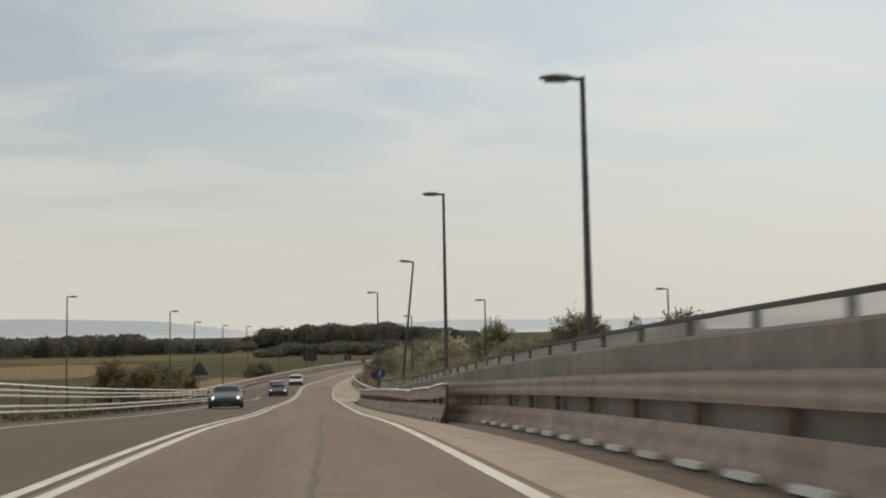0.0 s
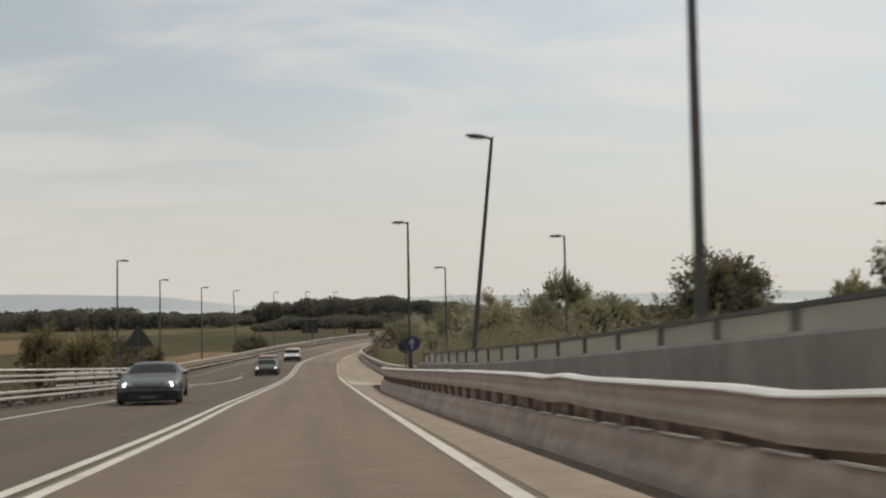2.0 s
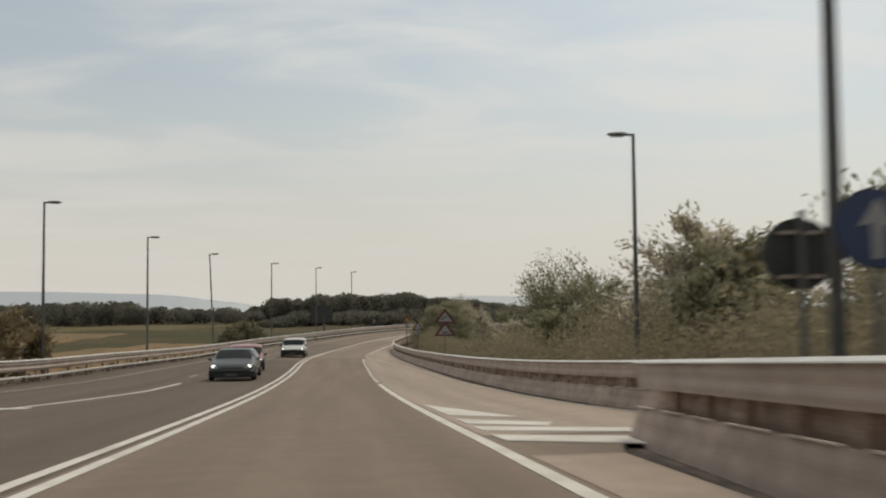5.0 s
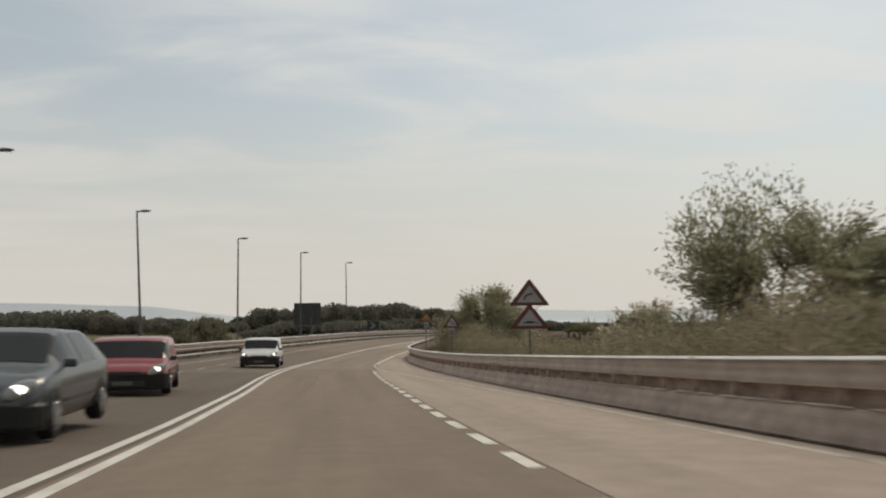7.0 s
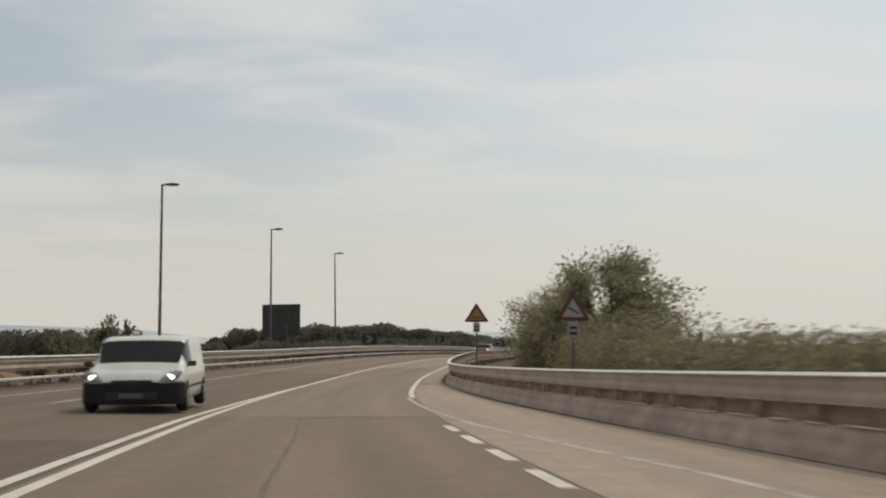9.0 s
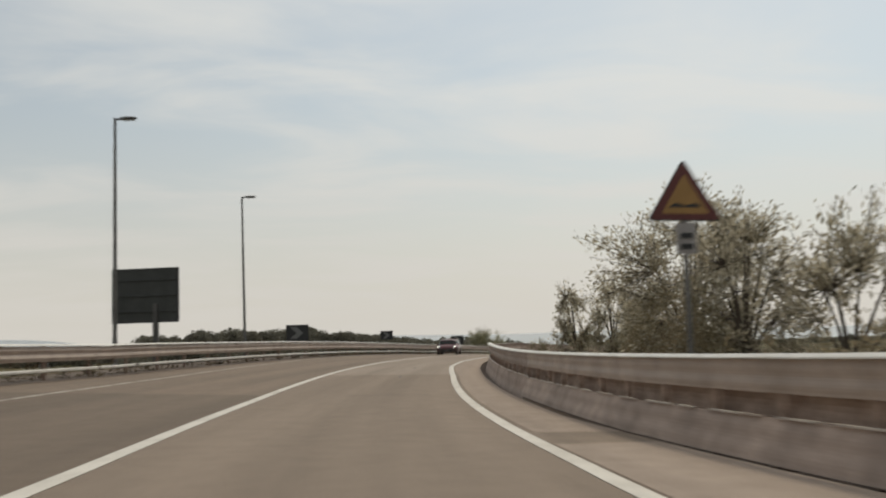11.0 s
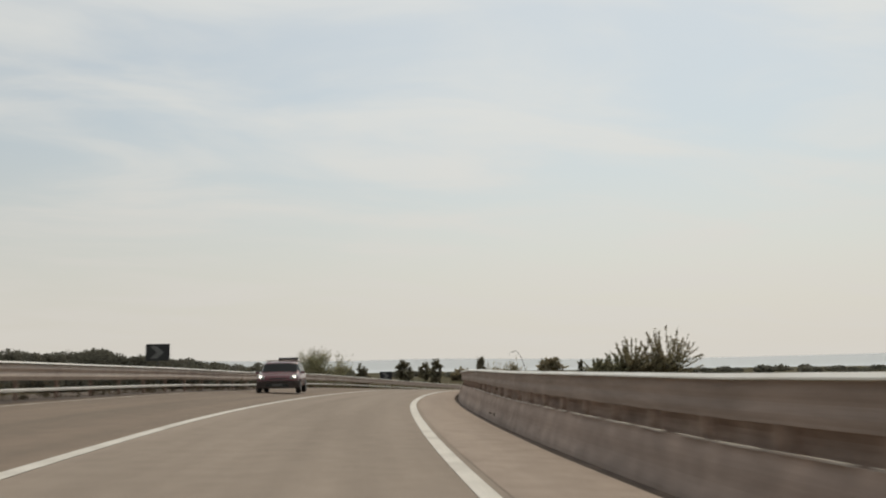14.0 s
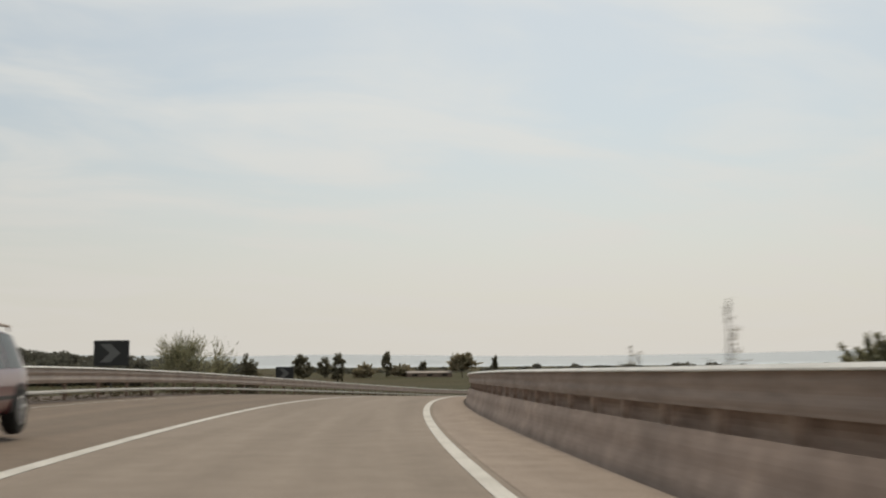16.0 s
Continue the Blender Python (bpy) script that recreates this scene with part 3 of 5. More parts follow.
tagged(new("bank", mesh("bank", bank_verts, bank_faces, FIELD_TAN, True)),
       "dry tan earth bank beyond the guardrail", "grass bank", kind="structure")
field("field", "olive stubble field in front of the far trees", -190, -24, 318, 385, FIELD_STUBBLE, 0.5, 14)

# ---------------------------------------------------------------- painted lines
markings = tagged(new("road_markings"), "worn white painted lines on the asphalt", "road marking", kind="structure")


def stripe(s0, s1, off, width, mat=PAINT, name="line", step=1.0):
    f = off if callable(off) else (lambda s: off)
    ob = new(name, ribbon(name, s0, s1, lambda s: f(s) - width / 2, lambda s: f(s) + width / 2, 0.006, mat, step=step, thick=0.003))
    ob.parent = markings
    return ob


MERGE = 116.0      # the double line narrows to one here
line_gap = knots((-24, 0.14), (104, 0.14), (MERGE, 0.03))
stripe(-24, MERGE, lambda s: mid_line(s) - line_gap(s), 0.13)
stripe(-24, MERGE, lambda s: mid_line(s) + line_gap(s), 0.13)
stripe(MERGE, 370, mid_line, 0.17)
stripe(-24, 20, right_line, 0.14)
stripe(20, 74, right_line, 0.15)
for k in range(17):
    stripe(75.4 + 1.65 * k, 76.4 + 1.65 * k, right_line, 0.14, step=0.5, name="dash")
ramp_line = knots((60, 5.0), (66, 4.75), (74, 4.45), (82, 4.35), (91, 3.93), (94, 3.53), (97.5, 3.2), (100.2, 2.75), (103.1, 2.27), (106, 2.02), (109, 1.84), (112, 1.74))
stripe(60, 112, ramp_line, 0.12, WORN, step=0.5)
stripe(112, 370, right_line, 0.16)
stripe(-24, 60, left_edge, 0.12)
stripe(60.5, 77, knots((60.5, -7.25), (64.4, -6.55), (68, -6.0), (72.2, -5.45), (77, -5.42)), 0.16, PAINT)
stripe(64, 118, knots((64, -10.9), (73, -9.9), (85, -9.1), (100, -8.6), (118, -7.4)), 0.1, WORN)
for k in range(8):
    stripe(82 + 4.4 * k, 83.6 + 4.4 * k, left_edge, 0.12, WORN, name="dash")
stripe(118, 370, left_edge, 0.11, WORN)
tagged(new("ramp_lane", ribbon("ramp_lane", 57, 121, lambda s: right_line(s) + 0.12, lambda s: paved_right(s) - 0.02, 0.004, RAMP_ASPHALT, lanes=2)),
       "pale asphalt of the merging lane, made paler for windscreen haze", "road", kind="structure")
# hatching in front of the two noses
def hatch_slab(quad):
    bm = bmesh.new()
    lo, hi = ([bm.verts.new(spot(s_, o_, z)) for s_, o_ in quad] for z in (0.002, 0.014))
    bm.faces.new(hi)
    for i in range(4):
        bm.faces.new((lo[i], lo[(i + 1) % 4], hi[(i + 1) % 4], hi[i]))
    part("hatch_stripe", bm, PAINT, markings)


for quad in (((63.4, 1.92), (60.4, 1.96), (59.6, 2.95), (60.9, 2.61)), ((59.6, 1.92), (58.7, 1.95), (58.0, 2.91), (58.5, 3.13)),
             ((58.2, 1.92), (57.6, 1.95), (56.9, 3.65), (57.4, 3.82)), ((57.0, 1.92), (56.3, 1.95), (55.6, 3.35), (56.3, 3.68))):
    hatch_slab(quad)
for k in range(3):
    s0, a, b = 61.2 + 1.5 * k, -7.3 + 0.62 * k, -8.9 - 0.5 * k
    hatch_slab(((s0 + 0.5, a), (s0 + 0.2, b), (s0 + 0.6, b), (s0 + 0.9, a)))


# tar seams and old cracks
seams = tagged(new("tar_seams"), "dark tar seams and cracks in the asphalt", "road crack", kind="structure")


def seam(path, width):
    fs = knots(*path)
    ob = new("seam", ribbon("seam", path[0][0], path[-1][0], lambda s: fs(s) - width * (0.5 + 0.25 * math.sin(s * 7)), lambda s: fs(s) + width * (0.5 + 0.25 * math.sin(s * 5 + 1)), 0.0035, TAR, step=0.25))
    ob.parent = seams


seam([(3, 0.02), (7, -0.04), (12, 0.05), (18, 0.0), (24, 0.08)], 0.07)
seam([(88, -0.5), (91, -0.42), (94, -0.36), (97, -0.38), (101, -0.33), (104.5, -0.43)], 0.045)
seam([(141.2, 0.0), (142.0, -0.12), (142.8, -0.2)], 0.06)
seam([(135.2, 0.03), (136.4, -0.05)], 0.06)
for s_, a_, b_ in ((35.3, 0.7, 2.2), (43.6, -0.4, 0.4), (73.0, -1.4, 1.3), (104.6, -0.6, 1.6), (128.6, -0.6, 1.0), (139.8, -0.9, 0.1), (20.0, -8.6, 2.3)):
    ob = new("seam", ribbon("seam", s_, s_ + 0.07, a_, b_, 0.0035, TAR, step=0.07, lanes=6))
    ob.parent = seams


# ---------------------------------------------------------------- guardrails
def wave_profile(z0, z1, side, deep=0.022):
    """Cross-section of a corrugated beam between two heights, bulging towards side."""
    n, t = 12, 0.006
    foot = 0.15 if z0 < 0.17 else 0.0          # the lowest beam leans out at its foot
    front = [(side * (deep * (1 - math.cos(4 * math.pi * i / n)) + foot * (1 - i / n)), z0 + (z1 - z0) * i / n) for i in range(n + 1)]
    back = [(a - side * t, b) for a, b in reversed(front)]
    return front + back


def rect(w0, w1, z0, z1):
    return [(w0, z0), (w1, z0), (w1, z1), (w0, z1)]


def box_mesh(name, size, centre, mat):
    bm = bmesh.new()
    box(bm, size, centre, 0.008)
    me = bpy.data.meshes.new(name)
    bm.to_mesh(me)
    bm.free()
    me.materials.append(mat)
    return me


def guardrail(label, s0, s1, off, side, top, beams, rails, spacing, cap, group, dz=0.0, steel=STEEL, deep=0.022, step=1.5, sag=None, low=None, back=None, posts=RUST):
    """side: towards the road, +1 to the right, -1 to the left of the rail. sag: how the upper beam and its cap are pushed down along the way."""
    high = sag or dz
    root = thing("guardrail", Matrix(), label, "guardrail", group)
    for z0, z1 in beams:
        ob = new("beam", sweep("beam", wave_profile(z0, z1, side, deep), s0, s1, off, high if z0 > 0.4 else dz, steel if z0 > 0.4 or low is None else low, step=step))
        ob.parent = root
    if back:
        # a second beam on the far side of the posts, added to darken the gap
        ob = new("back_beam", sweep("back_beam", wave_profile(back[0], back[1], side, 0.012), s0, s1, (lambda s: (off(s) if callable(off) else off) - side * 0.24), dz, BACK_STEEL, step=step))
        ob.parent = root
        ob["label"] = "rust-stained beam added behind the posts to darken the gap"
    if side < 0:
        # pale strips painted for the lower beam's sunlit edge, broken into short lengths
        rng = np.random.default_rng(int(s0) + 50)
        for z0, z1 in rails:
            a = s0
            while a < min(s1, 166):
                ln = rng.uniform(0.3, 0.8)
                ob = new("beam_edge", sweep("beam_edge", rect(-0.03, 0.0, z0, z1), a, min(a + ln, s1), off, dz, RAIL_EDGE, step=0.5))
                ob.parent = root
                a += ln + rng.uniform(0.08, 0.28)
        rails = ()
    for z0, z1 in rails:
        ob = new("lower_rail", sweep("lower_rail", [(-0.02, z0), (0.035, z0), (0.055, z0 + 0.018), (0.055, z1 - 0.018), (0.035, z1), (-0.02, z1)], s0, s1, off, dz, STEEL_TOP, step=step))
        ob.parent = root
    if cap:
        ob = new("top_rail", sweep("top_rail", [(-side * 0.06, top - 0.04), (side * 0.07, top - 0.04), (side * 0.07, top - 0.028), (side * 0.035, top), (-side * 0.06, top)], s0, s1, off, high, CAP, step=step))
        ob.parent = root
        ob["label"] = "pale galvanised top rail with its sunlit brightness in the colour"
    me = box_mesh("post", (0.07, 0.1, top + 0.25), (0, 0, (top - 0.25) / 2 - 0.02), posts)
    block = box_mesh("spacer", (0.05, 0.16, 0.24), (0, 0, top - 0.30), posts)
    f = off if callable(off) else (lambda s: off)
    fz = high if callable(high) else (lambda s: high)
    for k in range(int((s1 - s0) / spacing)):
        s = s0 + spacing * (k + 0.5)
        ob = new("post", me)
        ob.matrix_world = stand(s, f(s) - side * 0.1, fz(s))
        ob.parent = root
        if back and posts is RUST:
            ob = new("spacer", block)
            ob.matrix_world = stand(s, f(s) - side * 0.06, fz(s))
            ob.parent = root
    return root


# the slim bars here stand for the lit ridges of corrugated beams
guardrail("galvanised guardrail of five slim bars for lit beam ridges, on rusty posts", -24, 60, inner_rail, 1, 1.05, (), ((0.825, 0.895), (0.675, 0.745), (0.385, 0.455), (0.225, 0.295)), 2.0, True, "guardrails")
guardrail("weathered galvanised guardrail on the outside of the bend", 58, 372, outer_rail, 1, 0.88, ((0.46, 0.82),), ((0.20, 0.28),), 2.0, True, "guardrails")
guardrail("grey-brown double guardrail with a dented bright top rail beside the parapet", 17.3, 56.3, near_rail, -1, 0.87, ((0.56, 0.825), (-0.06, 0.345)), ((0.347, 0.362),), 0.8, True, "guardrails",
          -0.01, STEEL, 0.006, 0.3,
          knots((17.3, -0.055), (18.6, -0.09), (19.2, -0.135), (19.7, -0.12), (22.3, -0.135), (23.2, -0.175), (23.9, -0.14), (26.5, -0.10), (27.2, -0.065), (27.8, -0.09), (28.6, -0.06), (30.2, -0.04), (33, -0.015), (33.6, -0.03), (34.4, -0.015), (60, -0.01)), STEEL_LOW, (0.26, 0.70))
guardrail("grey double guardrail with a bright top rail beside the ramp", 44, 128, ramp_rail, -1, 0.87, ((0.56, 0.825), (0.03, 0.365)), ((0.367, 0.382),), 1.0, True, "guardrails", -0.02, STEEL, 0.006, low=STEEL_LOW, back=(0.22, 0.74), posts=BACK_STEEL)
guardrail("weathered brown double guardrail with a bright top rail in the bend", 128, 372, ramp_rail, -1, 0.87, ((0.56, 0.825), (-0.14, 0.385)), ((0.387, 0.402),), 1.0, True, "guardrails",
          knots((128, -0.02), (133, 0.0), (139, 0.045), (145, 0.04), (152, 0.0), (160, 0.025), (167, 0.09), (175, 0.09), (372, 0.06)), STEEL_OLD, 0.006, low=STEEL_LOW_BROWN, back=(0.22, 0.74), posts=BACK_STEEL)
guardrail("grey-brown double guardrail without a top rail against the parapet", -24, 19.4, knots((-24, 3.62), (16.4, 3.62), (18.4, 2.95), (19.4, 2.8)), -1, 0.87, ((0.58, 0.87), (-0.06, 0.36)), (), 1.5, False, "guardrails", -0.03, STEEL, 0.006, low=STEEL_LOW, back=(0.26, 0.72))


# ---------------------------------------------------------------- parapet with panels along the bridge
def bridge_parapet():
    root = thing("bridge_parapet", Matrix(), "low concrete parapet with milky panels under a dark handrail", "parapet")
    off = 3.95
    end = 47.0
    sink = knots((-24, 0), (14, 0), (24, -0.06), (32, -0.10), (42, -0.07), (60, -0.03))
    wall_dz = knots((-24, 0.13), (14, 0.13), (20, 0.09), (28, 0.0), (36, -0.09), (42, -0.07), (60, -0.03))
    prof = [(-0.12, -0.35), (0.18, -0.35), (0.18, 1.03), (0.13, 1.08), (-0.08, 1.08), (-0.12, 1.04)]
    for k in range(15):
        a = -24 + 5 * k
        ob = new("wall_block", sweep("wall_block", prof, a + 0.012, min(a + 4.988, end), off, wall_dz, CONCRETE, step=1.25))
        ob.parent = root
    ob = new("handrail", sweep("handrail", rect(-0.03, 0.035, 1.38, 1.425), -24, end, off, sink, POLE, step=1.5))
    ob.parent = root
    me = box_mesh("post", (0.05, 0.085, 0.40), (0, 0, 1.21), POLE)
    for k in range(57):
        s = -23.7 + 1.25 * k
        ob = new("post", me)
        ob.matrix_world = stand(s, off, sink(s))
        ob.parent = root
        if s > 2 and s < end - 1.2:
            ob = new("panel", sweep("panel", rect(-0.006, 0.006, 1.09, 1.375), s + 0.05, s + 1.20, off + 0.01, sink, PANEL, step=0.6))
            ob.parent = root
    # short pale blocks added for the sunlit ground between the posts, set wider apart before the capped rail begins
    for k in range(32):
        ob = new("sunlit_gap_block", sweep("sunlit_gap_block", [(-0.08, -0.03), (0.04, -0.03), (0.03, 0.025), (-0.06, 0.025)], -10 + 0.88 * k, -9.56 + 0.88 * k, 3.42, 0, PAINT, step=0.48))
        ob.parent = root
        ob["label"] = "short pale block in place of sunlit ground between the posts"
    for k in range(18):
        ob = new("sunlit_gap_block", sweep("sunlit_gap_block", [(-0.10, -0.03), (0.05, -0.03), (0.04, 0.07), (-0.08, 0.07)], 17.6 + 0.5 * k, 17.82 + 0.5 * k, 2.60, 0, WORN, step=0.22))
        ob.parent = root
        ob["label"] = "short pale block in place of sunlit ground between the posts"


bridge_parapet()


# ---------------------------------------------------------------- orange end of the rail
def rail_end():
    root = thing("rail_end", stand(60.1, -7.62), "faded orange plastic crash cushion at the guardrail's end", "crash cushion")
    bm = bmesh.new()
    n = 14
    ring = [(0.35 * math.cos(math.pi * i / n), 0.5 * math.sin(math.pi * i / n)) for i in range(n + 1)]
    levels = ((0.0, 1.0), (0.35, 1.0), (0.80, 0.98), (1.02, 0.86), (1.12, 0.5))
    rows = [[bm.verts.new((x * k, y * k, z)) for x, y in ring] for z, k in levels]
    for a, b in zip(rows, rows[1:]):
        for i in range(n):
            bm.faces.new((a[i], a[i + 1], b[i + 1], b[i]))
        bm.faces.new((a[n], a[0], b[0], b[n]))
    bm.faces.new(rows[-1])
    bm.faces.new(list(reversed(rows[0])))
    part("shell", bm, ORANGE, root)
    bm = bmesh.new()
    box(bm, (0.74, 0.12, 0.07), (0, -0.05, 0.72), 0.01)
    part("band", bm, STEEL, root, "grey steel fixing band")


rail_end()


# ---------------------------------------------------------------- street lamps
def street_lamp(s, o, top, side, label, lean=0.0, mat=POLE, arm=0.62):
    p = spot(s, o)
    zb = ground_at(p.x, p.y) - 0.05
    height = p.z + top - zb
    base = Matrix.Translation((p.x, p.y, zb)) @ pose(0, 0, 0, 0, 0, math.degrees(heading(s)))
    foot = Matrix.Translation((-math.tan(radians(lean)) * height, 0, 0)) @ pose(0, 0, 0, 0, lean, 0)
    root = thing("street_lamp", base @ foot, label, "street lamp", "street lamps along the road")
    bm = bmesh.new()
    tube(bm, (0, 0, 0), (0, 0, 1.3), 0.085, 0.08, 12)
    tube(bm, (0, 0, 1.3), (0, 0, height), 0.075, 0.045, 12)
    part("pole", bm, mat, root)
    bm = bmesh.new()
    tube(bm, (0, 0, height - 0.05), (side * 0.26, 0, height - 0.02), 0.04, 0.035, 8)
    part("arm", bm, mat, root)
    bm = bmesh.new()
    secs = ((0.16, 0.05, 0.04), (0.28, 0.12, 0.06), (0.5 * arm + 0.16, 0.15, 0.065), (arm, 0.12, 0.05), (arm + 0.14, 0.04, 0.025))
    rings = []
    for x, wy, hz in secs:
        rings.append([bm.verts.new((side * x, wy * math.cos(a), height - 0.02 + hz * math.sin(a))) for a in (2 * math.pi * i / 10 for i in range(10))])
    for a, b in zip(rings, rings[1:]):
        for i in range(10):
            bm.faces.new((a[i], a[(i + 1) % 10], b[(i + 1) % 10], b[i]))
    bm.faces.new(rings[0])
    bm.faces.new(rings[-1])
    head = part("lamp_head", bm, mat, root)
    bm = bmesh.new()
    box(bm, (arm * 0.62, 0.2, 0.02), (side * (arm * 0.5 + 0.16), 0, height - 0.075), 0.008)
    part("diffuser", bm, LENS, head)


DARK_LAMP = "tall dark steel street lamp with a short flat head"
for s, o, h, lean in ((13.6, 4.60, 6.02, 0), (27.6, 4.50, 7.69, 0), (40.15, 5.12, 7.46, 6.1), (54.25, 4.45, 7.6, 0), (68.5, 8.65, 7.20, 0), (55.0, 12.4, 7.12, 0), (43.4, 21.0, 6.45, 0)):
    street_lamp(s, o, h, -1, DARK_LAMP if not lean else "leaning dark steel street lamp with a short flat head", lean)
for s, o, h, lean in ((59.7, -17.74, 7.91, 0), (70.8, -12.62, 7.93, 0), (84.1, -12.73, 7.73, 0), (97.8, -11.70, 7.87, 0), (111.8, -11.05, 8.08, -2.5), (124.9, -9.44, 8.16, 0), (139.6, -9.7, 8.38, 0), (153.5, -10.41, 8.35, -0.6)):
    street_lamp(s, o, h, 1, "tall weathered grey street lamp beyond the guardrail" if not lean else "slightly leaning grey street lamp beyond the guardrail", lean, POLE_GREY)


# ---------------------------------------------------------------- distance
def far_hills():
    az = np.radians(np.arange(-180, 180, 1.0))
    prof_az = np.radians([-180, -110, -50, -25.4, -15.2, -8.7, -3.6, 1.4, 8, 14.5, 20.3, 27.5, 34, 41.3, 47.8, 80, 130, 180])
    prof = [60, 50, 70, 90, 82, 62, 12, 20, 50, 36, 40, 34, 26, 32, 40, 50, 40, 60]
    verts, faces = [], []
    for i, a in enumerate(az):
        h = np.interp(a, prof_az, prof) + 5 * noise.noise((a * 9, 0, 0)) + 2.5 * noise.noise((a * 40, 3, 0))
        for r, z in ((3150, PLAIN - 8), (3500, (max(h, 3) - 5) / STATION), (3700, PLAIN - 8)):
            verts.append((r * math.sin(a), r * math.cos(a) + 80, z))
    n = len(az)
    for i in range(n):
        j = (i + 1) % n
        faces += [(3 * i, 3 * j, 3 * j + 1, 3 * i + 1), (3 * i + 1, 3 * j + 1, 3 * j + 2, 3 * i + 2)]
    tagged(new("backdrop_hills", mesh("backdrop_hills", verts, faces, HAZE_HILL, True)), "pale blue-grey hills on the horizon, haze put into their colour", "hills", kind="structure")


far_hills()


# ---------------------------------------------------------------- leaves, trees and brush
def leaf_mesh(name, centres, size, mat, rng, droop=0.0, slim=0.45, along=None):
    """Small quads, one for each centre, turned at random."""
    c = np.asarray(centres)
    n = len(c)
    a = rng.normal(size=(n, 3))
    a[:, 2] -= droop
    if along is not None:
        a = along + 0.28 * a
    a /= np.linalg.norm(a, axis=1)[:, None]
    b = np.cross(a, rng.normal(size=(n, 3)))
    b /= np.linalg.norm(b, axis=1)[:, None] + 1e-9
    ln = (size * rng.uniform(0.6, 1.4, n))[:, None]
    a, b = a * ln, b * ln * slim
    v = np.stack([c - a, c + b, c + a, c - b], 1).reshape(-1, 3)
    me = bpy.data.meshes.new(name)
    me.vertices.add(4 * n)
    me.vertices.foreach_set("co", v.ravel().astype(np.float32))
    me.loops.add(4 * n)
    me.loops.foreach_set("vertex_index", np.arange(4 * n, dtype=np.int32))
    me.polygons.add(n)
    me.polygons.foreach_set("loop_start", np.arange(0, 4 * n, 4, dtype=np.int32))
    me.materials.append(mat)
    me.update(calc_edges=True)
    me.validate()
    return me


def in_ball(rng, n, shell=0.55):
    d = rng.normal(size=(n, 3))
    d /= np.linalg.norm(d, axis=1)[:, None]
    return d * (rng.uniform(shell ** 3, 1, n) ** (1 / 3))[:, None]


def tree(s, o, top, radius, label, leaves=5000, leaf=0.11, mat=None, seed=1, twigs=16, low=0.12, loose=0.35, group="", category="tree", droop=0.0, spiky=False, at=None):
    """A tapered trunk, limbs, branches and many leafy twigs in an uneven crown; low: where the crown begins, as a share of the height."""
    rng = np.random.default_rng(seed)
    p = Vector((*at, 0)) if at else spot(s, o)
    zb = ground_at(p.x, p.y)
    height = p.z + top - zb
    root = thing("tree", Matrix.Translation((p.x, p.y, zb - 0.05)) @ pose(0, 0, 0, 0, 0, rng.uniform(0, 360)), label, category, group)
    bm = bmesh.new()
    fork = height * max(low, 0.14)
    lean = rng.normal(0, 0.04, 2) * height
    base = np.array((lean[0] * 0.3, lean[1] * 0.3, fork))
    tube(bm, (0, 0, 0), base, 0.026 * height, 0.018 * height, 8)
    # tips of the twigs: an egg-shaped crown whose radius swells and shrinks with the direction
    count = twigs * 9
    mid = height * (low + 1) / 2
    half = height * (1 - low) / 2
    d = rng.normal(size=(count, 3))
    d /= np.linalg.norm(d, axis=1)[:, None]
    swell = np.array([noise.noise(Vector(v) * 1.7 + Vector((seed, 0, 0))) + 0.5 * noise.noise(Vector(v) * 4.1 + Vector((0, seed, 0))) for v in d])
    reach = (1 + 0.42 * swell) * rng.uniform(0.30, 1, count) ** 0.45
    tips = d * reach[:, None] * np.array((radius, radius, half))
    tips[:, 2] += mid
    tips[:, :2] *= (1.12 - 0.34 * np.clip(tips[:, 2:] / height, 0, 1))
    tips[:, 2] = np.clip(tips[:, 2], 0.08, height * 1.02)
    # boughs that carry them
    boughs = tips[rng.choice(count, max(6, twigs // 2), replace=False)] * np.array((0.55, 0.55, 0.82))
    boughs[:, 2] = np.maximum(boughs[:, 2], 0.1)
    for b in boughs:
        st = Vector(base * min(1.0, rng.uniform(0.55, 1.0)))
        knee = st.lerp(Vector(b), 0.5) + Vector((0, 0, 0.05 * height))
        tube(bm, st, knee, 0.010 * height, 0.007 * height, 5)
        tube(bm, knee, b, 0.007 * height, 0.0035 * height, 5)
    near = np.argmin(((tips[:, None, :] - boughs[None]) ** 2).sum(-1), axis=1)
    for t_, k in zip(tips, near):
        tube(bm, boughs[k], t_, 0.0030 * height, 0.0010 * height, 3)
    part("trunk", bm, BARK, root)
    # leaves strung along the outer part of every twig
    per = max(8, int(leaves * (1.0 if spiky else 0.62)) // count)
    u = rng.uniform(0.25, 1.03, (count, per, 1)) ** 0.8
    a, b = boughs[near][:, None, :], tips[:, None, :]
    pts = a + (b - a) * u
    wide = radius * (0.040 + 0.055 * loose) * rng.uniform(0.5, 1.5, (count, 1, 1))
    pts = pts + np.clip(rng.normal(size=pts.shape), -1.5, 1.5) * wide * (0.6 + 0.5 * u)
    pts[:, :, 2] -= droop * radius * rng.uniform(0, 1, (count, per)) ** 2
    pts = pts.reshape(-1, 3)
    keep = pts[:, 2] > 0.05
    # leaves lie along their twig, bent up in stiff bushes and down in weeping ones
    way = (tips - boughs[near]) / (np.linalg.norm(tips - boughs[near], axis=1)[:, None] + 1e-6) + np.array((0, 0, 0.5 if spiky else 0.15 - 1.2 * droop))
    way = np.repeat(way, per, axis=0)[keep]
    if not spiky:
        way = way + 0.45 * rng.normal(size=way.shape)
